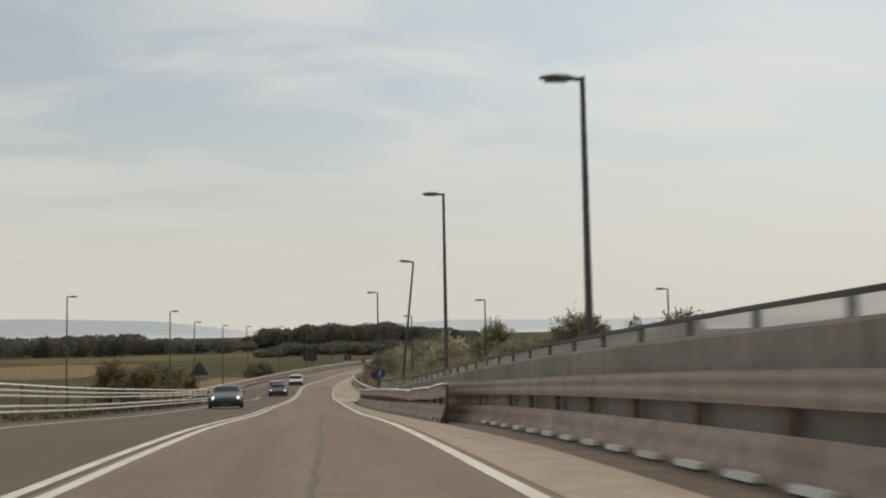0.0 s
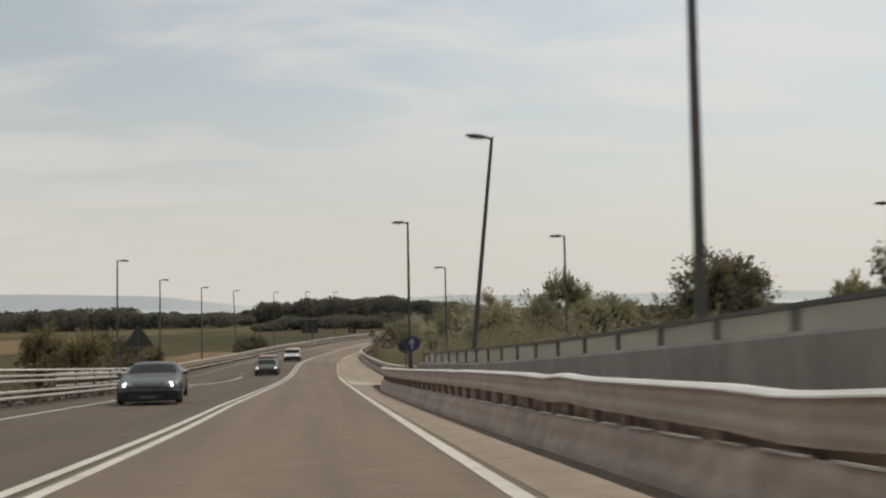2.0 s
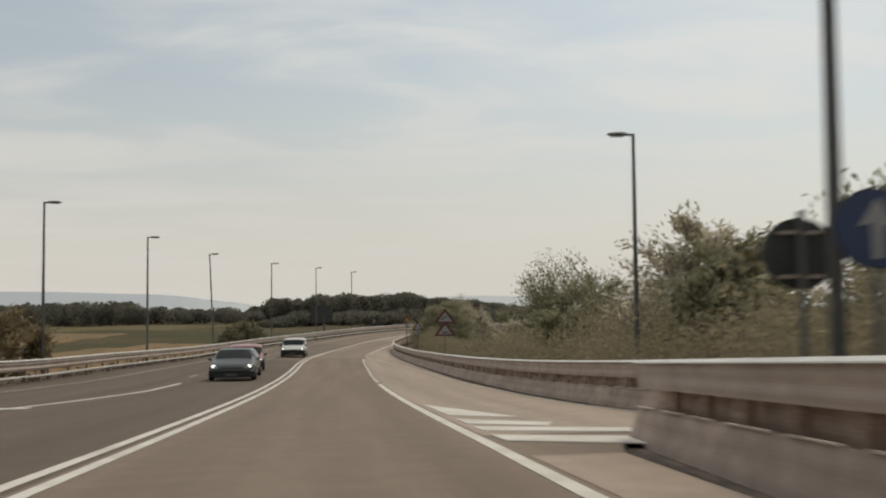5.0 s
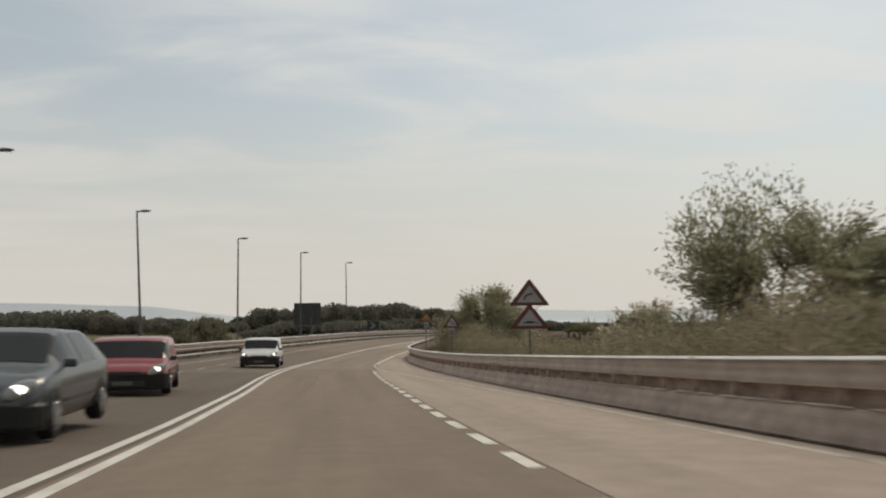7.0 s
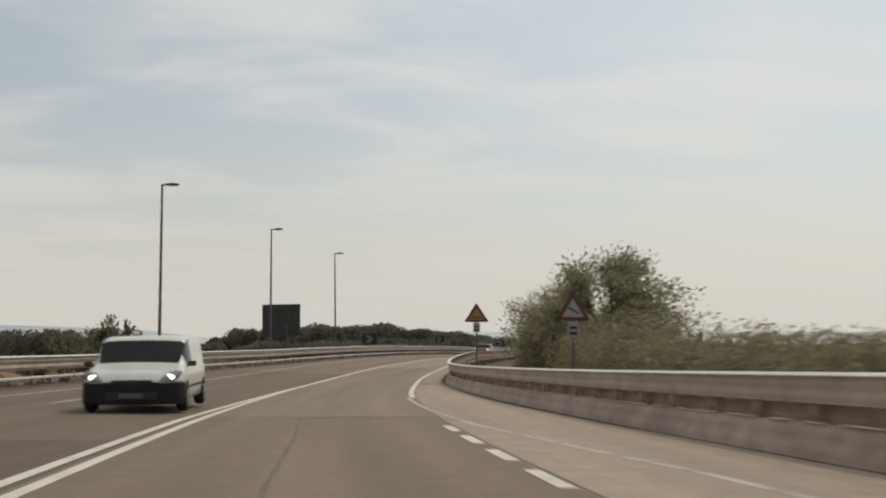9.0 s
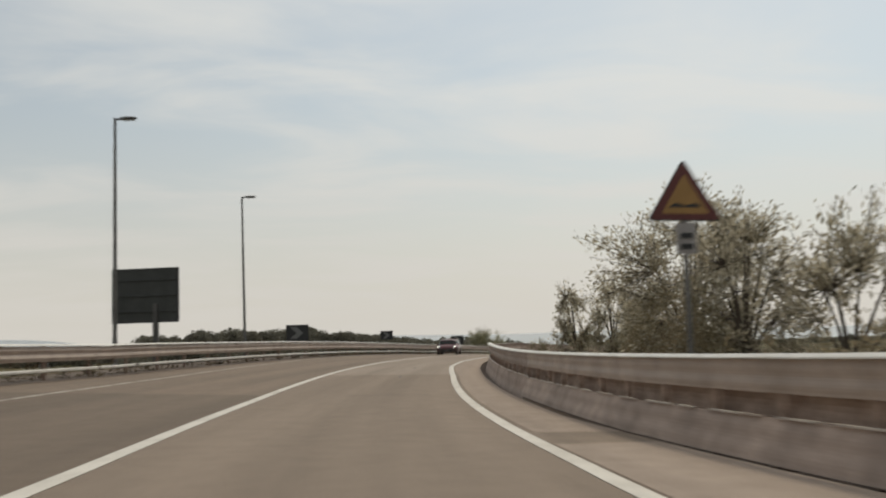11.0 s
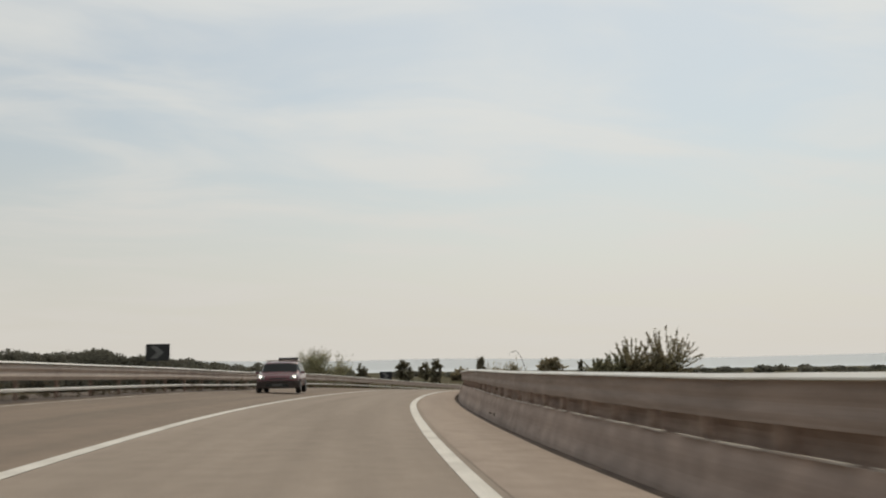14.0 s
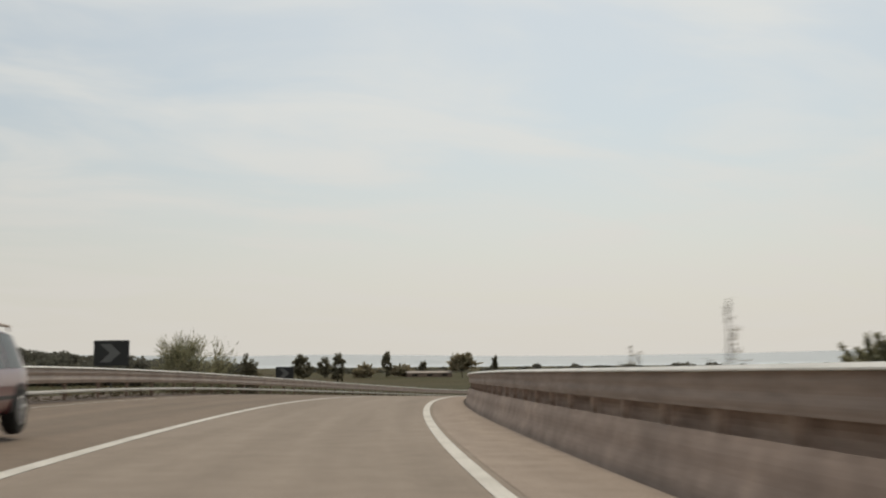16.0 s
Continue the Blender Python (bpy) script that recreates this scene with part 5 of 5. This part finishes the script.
def warning_face(root, z, wid, hgt, symbol, face=WHITE):
    back = plate("back_plate", rounded_triangle(wid * 1.03, hgt * 1.03), BLACK, root, 0.008, 0.014, z - 0.015)
    plate("border", rounded_triangle(wid * 0.98, hgt * 0.98), RED, back, -0.006, 0.008, z)
    plate("face", rounded_triangle(wid * 0.66, hgt * 0.66, 0.04), face, back, -0.013, 0.006, z + hgt * 0.10)
    if symbol == "bend":
        path = [(-0.13, 0.20), (-0.13, 0.28), (-0.11, 0.35), (-0.05, 0.40), (0.03, 0.425)]
        pts = [(x - 0.022, zz) for x, zz in path[:3]] + [(path[3][0], path[3][1] + 0.025), (0.02, 0.45), (0.02, 0.47), (0.10, 0.43), (0.02, 0.385), (0.02, 0.405), (-0.03, 0.375), (-0.085, 0.335), (-0.105, 0.27), (-0.105, 0.20)]
        plate("symbol", [(x * wid, zz * hgt) for x, zz in pts], BLACK, back, -0.018, 0.005, z)
    elif symbol == "bumps":
        pts = [(-0.22, 0.20), (0.22, 0.20), (0.19, 0.245), (0.13, 0.275), (0.06, 0.255), (0, 0.235), (-0.06, 0.255), (-0.13, 0.275), (-0.19, 0.245)]
        plate("symbol", [(x * wid, zz * hgt) for x, zz in pts], BLACK, back, -0.018, 0.005, z)
    elif symbol == "hump":
        pts = [(-0.22, 0.20), (0.22, 0.20), (0.13, 0.245), (0.05, 0.285), (-0.05, 0.285), (-0.13, 0.245)]
        plate("symbol", [(x * wid, zz * hgt) for x, zz in pts], BLACK, back, -0.018, 0.005, z)
    elif symbol == "skid":
        pts = [(-0.16, 0.44), (-0.11, 0.46), (0.02, 0.37), (0.16, 0.26), (0.20, 0.22), (0.13, 0.21), (0.05, 0.27), (-0.08, 0.36)]
        plate("symbol", [(x * wid, zz * hgt) for x, zz in pts], BLACK, back, -0.018, 0.005, z)


def bars(root, x, z, wid, hgt, y=-0.02, rows=2):
    for k in range(rows):
        plate("bar", [(-wid / 2, 0), (wid / 2, 0), (wid / 2, hgt / (2 * rows)), (-wid / 2, hgt / (2 * rows))], BLACK, root, y, 0.004, z + k * hgt / rows, x)


SG = "traffic signs"
# double warning sign: bend above, hump below
r = thing("warning_sign", stand(94.31, 6.77, 0.02, 6), "two red-bordered warning triangles on one grey post", "traffic sign", SG)
signpost(r, 3.3)
warning_face(r, 2.48, 1.38, 0.885, "bend")
warning_face(r, 1.70, 1.38, 0.845, "hump")
r = thing("warning_sign", stand(110.5, 5.97, 0, 12), "red-bordered warning triangle with a small plate below", "traffic sign", SG)
signpost(r, 2.7)
warning_face(r, 2.08, 0.92, 0.72, "skid")
p_ = plate("plate", [(-0.16, 0), (0.16, 0), (0.16, 0.42), (-0.16, 0.42)], WHITE, r, 0.0, 0.012, 1.62)
bars(p_, 0, 1.70, 0.2, 0.28)
r = thing("warning_sign", stand(123.1, 4.22, 0.12, 12), "orange-faced warning triangle with a small plate below", "traffic sign", SG)
signpost(r, 3.1)
warning_face(r, 2.42, 1.02, 0.78, "bumps", YELLOW)
p_ = plate("plate", [(-0.14, 0), (0.14, 0), (0.14, 0.40), (-0.14, 0.40)], WHITE, r, 0.0, 0.012, 1.98)
bars(p_, 0, 2.04, 0.17, 0.28)


def oval(w_, h_, n=40):
    return [(w_ / 2 * math.cos(2 * math.pi * i / n), h_ / 2 * math.sin(2 * math.pi * i / n)) for i in range(n)]


# blue disc with a white arrow, and a second disc seen from behind
r = thing("direction_sign", stand(53.8, 4.5, 0, 4), "round blue sign with a white upward arrow on a grey post", "traffic sign", SG)
signpost(r, 2.25)
plate("rim", oval(0.81, 0.67), BLACK, r, 0.006, 0.014, 1.90)
plate("face", oval(0.775, 0.64), BLUE, r, -0.006, 0.008, 1.90)
plate("arrow", [(-0.045, -0.25), (0.045, -0.25), (0.06, 0.04), (0.17, 0.02), (0.0, 0.26), (-0.17, 0.02), (-0.06, 0.04)], WHITE, r, -0.013, 0.005, 1.90)
r = thing("road_sign", stand(54.55, 4.3, 0.04, 0), "back of a round dark grey road sign on a post", "traffic sign", SG)
signpost(r, 2.15, y=-0.05)
plate("disc", oval(0.72, 0.65), SIGN_BACK, r, 0.0, 0.016, 1.76)
for z in (1.55, 1.95):
    bm = bmesh.new()
    box(bm, (0.42, 0.03, 0.035), (0, -0.025, z), 0.004)
    part("bracket", bm, STEEL, r)
r = thing("give_way_sign", stand(58.8, 10.8, 0, -6), "red-bordered give-way triangle pointing down beside the ramp", "traffic sign", SG)
signpost(r, 2.5)
down = [(x, -z) for x, z in rounded_triangle(0.74, 0.56, 0.05)]
back = plate("back_plate", down, BLACK, r, 0.008, 0.014, 2.55)
plate("border", [(x * 0.97, z * 0.97) for x, z in down], RED, back, -0.006, 0.008, 2.542)
plate("face", [(x * 0.62, z * 0.62) for x, z in down], WHITE, back, -0.013, 0.006, 2.46)
r = thing("road_sign", stand(55.2, -7.82, 0, 0), "back of a dark triangular road sign behind the guardrail", "traffic sign", SG)
signpost(r, 2.7, y=-0.05)
plate("triangle", rounded_triangle(1.38, 1.0), SIGN_BACK, r, 0.0, 0.016, 2.0)

# large board seen from behind
r = thing("direction_board", stand(144.4, -10.9, -0.28, -8), "back of a large dark road sign board on one leg", "traffic sign", SG)
bm = bmesh.new()
box(bm, (2.74, 0.05, 2.10), (0, 0, 2.93), 0.012)
part("board", bm, SIGN_BACK, r)
bm = bmesh.new()
box(bm, (2.80, 0.08, 0.06), (0, 0, 3.98), 0.01)
box(bm, (2.80, 0.08, 0.06), (0, 0, 1.88), 0.01)
box(bm, (0.06, 0.08, 2.14), (-1.39, 0, 2.93), 0.01)
box(bm, (0.06, 0.08, 2.14), (1.39, 0, 2.93), 0.01)
part("frame", bm, BLACK, r)
for z in (2.3, 2.93, 3.55):
    bm = bmesh.new()
    box(bm, (2.68, 0.05, 0.07), (0, -0.05, z), 0.006)
    part("rib", bm, SIGN_BACK, r)
bm = bmesh.new()
box(bm, (0.2, 0.16, 3.7), (0.45, -0.02, 0.75), 0.02)
part("leg", bm, POLE, r)


def chevron_board(s, o, base, turn, wid=1.25, hgt=0.82):
    r = thing("chevron_board", stand(s, o, 0, turn), "dark square bend marker board with one pale chevron", "traffic sign", "bend marker boards")
    signpost(r, base + hgt, 0.03, POLE)
    bm = bmesh.new()
    box(bm, (wid, 0.03, hgt), (0, 0, base + hgt / 2), 0.01)
    part("panel", bm, BLACK, r)
    pts = [(-0.32, 0.36), (-0.02, 0.36), (0.26, 0.0), (-0.02, -0.36), (-0.32, -0.36), (-0.04, 0.0)]
    plate("chevron", [(x * wid, z * hgt) for x, z in pts], CHEVRON, r, -0.019, 0.006, base + hgt / 2)


CHEVRON = plain("dull_grey_chevron", (0.16, 0.16, 0.155), 0.5)
chevron_board(161.2, -10.25, 0.86, -8, 1.5, 1.0)
chevron_board(184.9, -12.2, 1.29, -8)
chevron_board(200.8, -11.3, 1.03, -8, 1.5, 1.0)
chevron_board(219.5, -10.6, 0.95, -8)


# ---------------------------------------------------------------- vehicles on the other carriageway, coming the other way
def wheel(root, x, y, r, width):
    side = 1 if x > 0 else -1
    bm = bmesh.new()
    mm = Matrix.Translation((x, y, r)) @ pose(0, 0, 0, 0, 90, 0)
    bmesh.ops.create_cone(bm, cap_ends=True, segments=24, radius1=r, radius2=r, depth=width, matrix=mm)
    bmesh.ops.bevel(bm, geom=[e for e in bm.edges if abs(e.verts[0].co.x - e.verts[1].co.x) < 1e-4], offset=0.03, segments=2, affect="EDGES")
    wh = part("wheel", bm, TYRE, root)
    bm = bmesh.new()
    mm = Matrix.Translation((x + side * (width / 2 - 0.004), y, r)) @ pose(0, 0, 0, 0, 90, 0)
    bmesh.ops.create_cone(bm, cap_ends=True, segments=20, radius1=r * 0.64, radius2=r * 0.60, depth=0.02, matrix=mm)
    for k in range(5):
        a = 2 * math.pi * k / 5
        box(bm, (0.02, 0.05, r * 0.5), (x + side * (width / 2 + 0.008), y + math.sin(a) * r * 0.3, r + math.cos(a) * r * 0.3), 0.006, Euler((-a, 0, 0)).to_matrix())
    part("rim", bm, RIM, wh)


# for each kind, along its length as shares of it: height of the middle line, of the window line, and the roof's width, as shares of the whole
SHAPES = {
    "coupe": dict(top=((0, 0.46), (0.02, 0.54), (0.10, 0.62), (0.30, 0.70), (0.335, 0.72), (0.47, 0.95), (0.56, 1.0), (0.66, 0.98), (0.86, 0.76), (0.96, 0.68), (1, 0.52)),
                  belt=((0, 0.42), (0.10, 0.58), (0.30, 0.66), (0.86, 0.72), (1, 0.48)), roof=0.66, screen=(0.34, 0.49), sides=((0.37, 0.56), (0.575, 0.72)), back=(0.70, 0.84), sill=0.13, wheels=(0.17, 0.79), r=0.27, chin=0.40),
    "hatch": dict(top=((0, 0.42), (0.02, 0.50), (0.10, 0.60), (0.22, 0.65), (0.25, 0.67), (0.40, 0.96), (0.48, 1.0), (0.80, 0.97), (0.92, 0.86), (0.98, 0.64), (1, 0.46)),
                  belt=((0, 0.40), (0.10, 0.56), (0.24, 0.62), (0.94, 0.66), (1, 0.44)), roof=0.72, screen=(0.255, 0.41), sides=((0.30, 0.52), (0.54, 0.76)), back=(0.84, 0.95), sill=0.14, wheels=(0.17, 0.80), r=0.255, chin=0.38),
    "van": dict(top=((0, 0.40), (0.015, 0.47), (0.06, 0.535), (0.17, 0.60), (0.19, 0.615), (0.315, 0.95), (0.38, 0.99), (0.55, 1.0), (0.95, 0.985), (0.985, 0.95), (1, 0.60)),
                belt=((0, 0.38), (0.06, 0.50), (0.18, 0.575), (0.97, 0.60), (1, 0.50)), roof=0.86, screen=(0.195, 0.32), sides=((0.235, 0.40),), back=None, sill=0.13, wheels=(0.165, 0.80), r=0.26, chin=0.43),
    "suv": dict(top=((0, 0.46), (0.015, 0.53), (0.05, 0.585), (0.23, 0.63), (0.25, 0.645), (0.37, 0.95), (0.44, 0.99), (0.60, 1.0), (0.92, 0.97), (0.975, 0.88), (1, 0.55)),
                belt=((0, 0.43), (0.05, 0.54), (0.24, 0.60), (0.97, 0.62), (1, 0.48)), roof=0.78, screen=(0.255, 0.38), sides=((0.29, 0.47), (0.485, 0.66), (0.675, 0.88)), back=(0.95, 0.99), sill=0.19, wheels=(0.17, 0.81), r=0.29, chin=0.44),
}


def vehicle(name, label, category, s, o, length, width, height, paint, kind, turn=0.0, lit=True):
    """A car or van with its front at -y, lofted from cross-sections. kind: coupe, hatch, van or suv."""
    root = thing(name, stand(s, o, 0, turn), label, category, "vehicles on the other carriageway")
    f, L, H, w_ = SHAPES[kind], length, height, width / 2
    along_top, along_belt = knots(*f["top"]), knots(*f["belt"])
    along_width = knots((0, 0.74), (0.012, 0.84), (0.04, 0.92), (0.10, 0.975), (0.20, 1.0), (0.84, 1.0), (0.95, 0.96), (1, 0.84))
    sill = f["sill"] * H
    us = np.unique(np.concatenate([np.linspace(0, 0.06, 7), np.linspace(0.06, 1, 62)]))

    def smooth(fn, u, reach=0.016):
        return sum(fn(min(1, max(0, u + d))) for d in (-reach, -reach / 2, 0, reach / 2, reach)) / 5

    def section(u):
        w = w_ * smooth(along_width, u)
        zt = H * smooth(along_top, u)
        zb = min(H * smooth(along_belt, u), zt - 0.035)
        cabin = min(1.0, max(0.0, (zt - zb) / (0.36 * H)))
        wr = w * (0.80 + (f["roof"] - 0.80) * cabin)
        wb = w - 0.035
        return [(w - 0.12, sill), (w - 0.03, sill + 0.04), (w - 0.004, sill + 0.35 * (zb - sill)), (w, sill + 0.62 * (zb - sill)), (w - 0.012, zb - 0.03), (wb, zb),
                (wb + (wr - wb) * 0.55, zb + (zt - zb) * 0.52), (wr, zt - 0.055 * cabin - 0.006), (wr * 0.90, zt - 0.018), (wr * 0.5, zt - 0.004), (0.0, zt)]

    half = np.array([[(x, u * L, z) for x, z in section(u)] for u in us])
    full = np.concatenate([half, half[:, -2::-1] * np.array((-1, 1, 1))], axis=1)
    rows, cols = full.shape[:2]
    du, dv = np.gradient(full, axis=0), np.gradient(full, axis=1)
    nrm = np.cross(dv, du)
    nrm /= np.linalg.norm(nrm, axis=2)[:, :, None] + 1e-9
    nrm *= np.sign((nrm * (full - np.array((0, L / 2, H * 0.45)))).sum(2))[:, :, None]

    def skin(u0, u1, j0, j1, lift):
        """A piece of the outer skin between two stations and two lines, lifted a little off it."""
        take = [i for i in range(rows) if u0 - 1e-6 <= us[i] <= u1 + 1e-6]
        bm = bmesh.new()
        vs = [[bm.verts.new(full[i, j] + nrm[i, j] * lift) for j in range(j0, j1 + 1)] for i in take]
        for p, q in zip(vs, vs[1:]):
            for k in range(len(p) - 1):
                bm.faces.new((p[k], p[k + 1], q[k + 1], q[k]))
        return bm, vs

    bm, vs = skin(0, 1, 0, cols - 1, 0)
    bm.faces.new(vs[0])
    bm.faces.new(vs[-1])
    for p, q in zip(vs, vs[1:]):
        bm.faces.new((p[0], q[0], q[-1], p[-1]))
    body = part("body", bm, paint, root)
    body.data.shade_smooth()
    glass = lambda u0, u1, j0, j1, n: part(n, skin(u0, u1, j0, j1, 0.006)[0], GLASS_DARK, root, "dark window glass").data.shade_smooth()
    glass(*f["screen"], 7, cols - 8, "windscreen")
    if f["back"]:
        glass(*f["back"], 7, cols - 8, "rear_window")
    for u0, u1 in f["sides"]:
        glass(u0, u1, 5, 7, "side_window")
        glass(u0, u1, cols - 8, cols - 6, "side_window")
    hood = H * along_top(0.04)
    for sx in (-1, 1):
        yw = L * (f["screen"][0] + 0.03)
        bm = bmesh.new()
        box(bm, (0.15, 0.075, 0.10), (sx * (w_ + 0.055), yw, H * along_belt(0.3) + 0.055), 0.03)
        tube(bm, (sx * (w_ - 0.04), yw + 0.02, H * along_belt(0.3) + 0.01), (sx * (w_ + 0.03), yw + 0.01, H * along_belt(0.3) + 0.04), 0.02, 0.02, 6)
        part("wing_mirror", bm, TRIM if kind == "van" else paint, root)
        bm = bmesh.new()
        lx, ly = (0.70, 0.05) if kind == "coupe" else (0.76, 0.06)
        mm = Matrix.Translation((sx * w_ * lx, ly, hood * 0.90)) @ pose(0, 0, 0, -20, 0 if kind == "coupe" else -sx * 24, sx * 34) @ Matrix.Diagonal((w_ * (0.26 if kind == "van" else 0.22), 0.07, 0.085 if kind != "coupe" else 0.11, 1))
        bmesh.ops.create_uvsphere(bm, u_segments=16, v_segments=10, radius=1, matrix=mm)
        lamp = part("headlight", bm, LENS, root, "clear headlight")
        if lit:
            bm = bmesh.new()
            mm = Matrix.Translation((sx * w_ * (lx - 0.02), ly - 0.055, hood * 0.90)) @ Matrix.Diagonal((w_ * 0.105, 0.03, 0.05 if kind != "coupe" else 0.075, 1))
            bmesh.ops.create_uvsphere(bm, u_segments=12, v_segments=8, radius=1, matrix=mm)
            part("bulb", bm, HEADLIGHT, lamp, "lit bulb")
        for u in f["wheels"]:
            wheel(root, sx * (w_ - 0.075), u * L, f["r"], 0.19)
            # dark half disc on the closed body stands in for the shaded wheel well
            bm = bmesh.new()
            ring = [(math.cos(math.pi * k / 14), math.sin(math.pi * k / 14)) for k in range(15)]
            wr = f["r"] * 1.2
            outer = [bm.verts.new((sx * (w_ - 0.03), u * L + wr * c_, f["r"] * 0.95 + wr * s_)) for c_, s_ in ring]
            face = bm.faces.new(outer)
            ext = bmesh.ops.extrude_face_region(bm, geom=[face])["geom"]
            bmesh.ops.translate(bm, verts=[g for g in ext if isinstance(g, bmesh.types.BMVert)], vec=(sx * 0.036, 0, 0))
            part("wheel_well_disc", bm, TRIM, root, "black half disc for the shaded wheel well")
        bm = bmesh.new()
        box(bm, (0.02, L * 0.42, 0.05), (sx * (w_ + 0.002), L * 0.49, sill + (H * 0.6 - sill) * 0.40), 0.008)
        part("side_trim", bm, TRIM, root)
    # bumper and lower grille wrapped round the nose
    bm = bmesh.new()
    zc0, zc1 = sill - 0.03, f["chin"] * H * 0.92
    plan_pts = [(0, -0.045), (0.5, -0.035), (0.78, -0.005), (0.92, 0.06), (0.985, 0.17), (1.0, 0.26)]
    ring = [(x * w_ + 0.006 * (x > 0.7), y) for x, y in plan_pts]
    ring = [(-x, y) for x, y in reversed(ring[1:])] + ring
    lows = [bm.verts.new((x * 0.98, y + 0.015, zc0)) for x, y in ring]
    mids = [bm.verts.new((x, y, zc0 + 0.05)) for x, y in ring]
    tops = [bm.verts.new((x, y, zc1 - 0.03)) for x, y in ring]
    caps = [bm.verts.new((x * 0.97, y + 0.04, zc1)) for x, y in ring]
    for p, q in ((lows, mids), (mids, tops), (tops, caps)):
        for k in range(len(p) - 1):
            bm.faces.new((p[k], p[k + 1], q[k + 1], q[k]))
    bmesh.ops.solidify(bm, geom=bm.faces[:], thickness=-0.02)
    part("bumper", bm, {"van": TRIM, "suv": DUSTY_TRIM}.get(kind, paint), root, {"van": "black plastic bumper", "suv": "dusty brown-grey plastic bumper"}.get(kind, ""))
    bm = bmesh.new()
    box(bm, (width * 0.52, 0.03, (zc1 - zc0) * 0.34), (0, -0.04, zc0 + (zc1 - zc0) * 0.38), 0.012)
    part("lower_grille", bm, BLACK, root)
    bm = bmesh.new()
    box(bm, (0.42, 0.015, 0.085), (0, -0.058, zc0 + (zc1 - zc0) * 0.40), 0.004)
    part("plate", bm, PLATE, root)
    bm = bmesh.new()
    box(bm, (width * 0.40, 0.03, 0.04), (0, 0.004, hood * 0.80), 0.012)
    part("grille", bm, TRIM, root)
    if kind == "suv":
        rail = f["roof"] * w_ * 0.93
        for sx in (-1, 1):
            bm = bmesh.new()
            tube(bm, (sx * rail, L * 0.46, H + 0.035), (sx * rail, L * 0.90, H + 0.02), 0.018, 0.018, 6)
            for u in (0.47, 0.89):
                tube(bm, (sx * rail, L * u, H - 0.04), (sx * rail, L * u, H + 0.03), 0.014, 0.014, 6)
            part("roof_rail", bm, STEEL, root)
        for u in (0.52, 0.80):
            bm = bmesh.new()
            tube(bm, (-rail, L * u, H + 0.035), (rail, L * u, H + 0.035), 0.016, 0.016, 6)
            part("cross_bar", bm, STEEL, root)
    return root


# plate colour darkened for the shade on the vehicle's front
PLATE = plain("shaded_number_plate", (0.10, 0.10, 0.095), 0.6)
CAR_GREY = plain("grey_green_car_paint", (0.045, 0.055, 0.05), 0.4, coat=0.3)
CAR_DARK = plain("dark_grey_car_paint", (0.036, 0.043, 0.042), 0.35, coat=0.4)
CAR_RED = plain("red_car_paint", (0.26, 0.030, 0.030), 0.35, coat=0.5)
CAR_WHITE = plain("white_van_paint", (0.68, 0.67, 0.63), 0.35, coat=0.4)
CAR_MAROON = plain("dark_red_car_paint", (0.13, 0.024, 0.030), 0.3, coat=0.6)
vehicle("coupe_car", "low grey-green coupe with lit headlights", "car", 41.2, -4.55, 3.7, 1.72, 1.10, CAR_GREY, "coupe", 3)
vehicle("hatchback_car", "dark grey hatchback with lit headlights", "car", 78.0, -3.75, 3.7, 1.76, 1.2, CAR_DARK, "hatch", 0)
vehicle("panel_van", "red panel van with a black bumper", "van", 86.6, -4.28, 3.7, 1.86, 1.25, CAR_RED, "van", 4)
vehicle("panel_van", "white panel van with a black bumper and lit headlights", "van", 105.7, -3.5, 3.7, 1.78, 1.40, CAR_WHITE, "van", 1)
vehicle("estate_car", "dark red off-road estate car with roof rails", "car", 178.2, -4.66, 3.3, 1.74, 1.30, CAR_MAROON, "suv", 3)

# ---------------------------------------------------------------- plan units to metres
for ob in list(scene.objects):
    if ob.parent is None and ob.type in ("MESH", "EMPTY"):
        ob.matrix_world = Matrix.Scale(UNIT, 4) @ ob.matrix_world
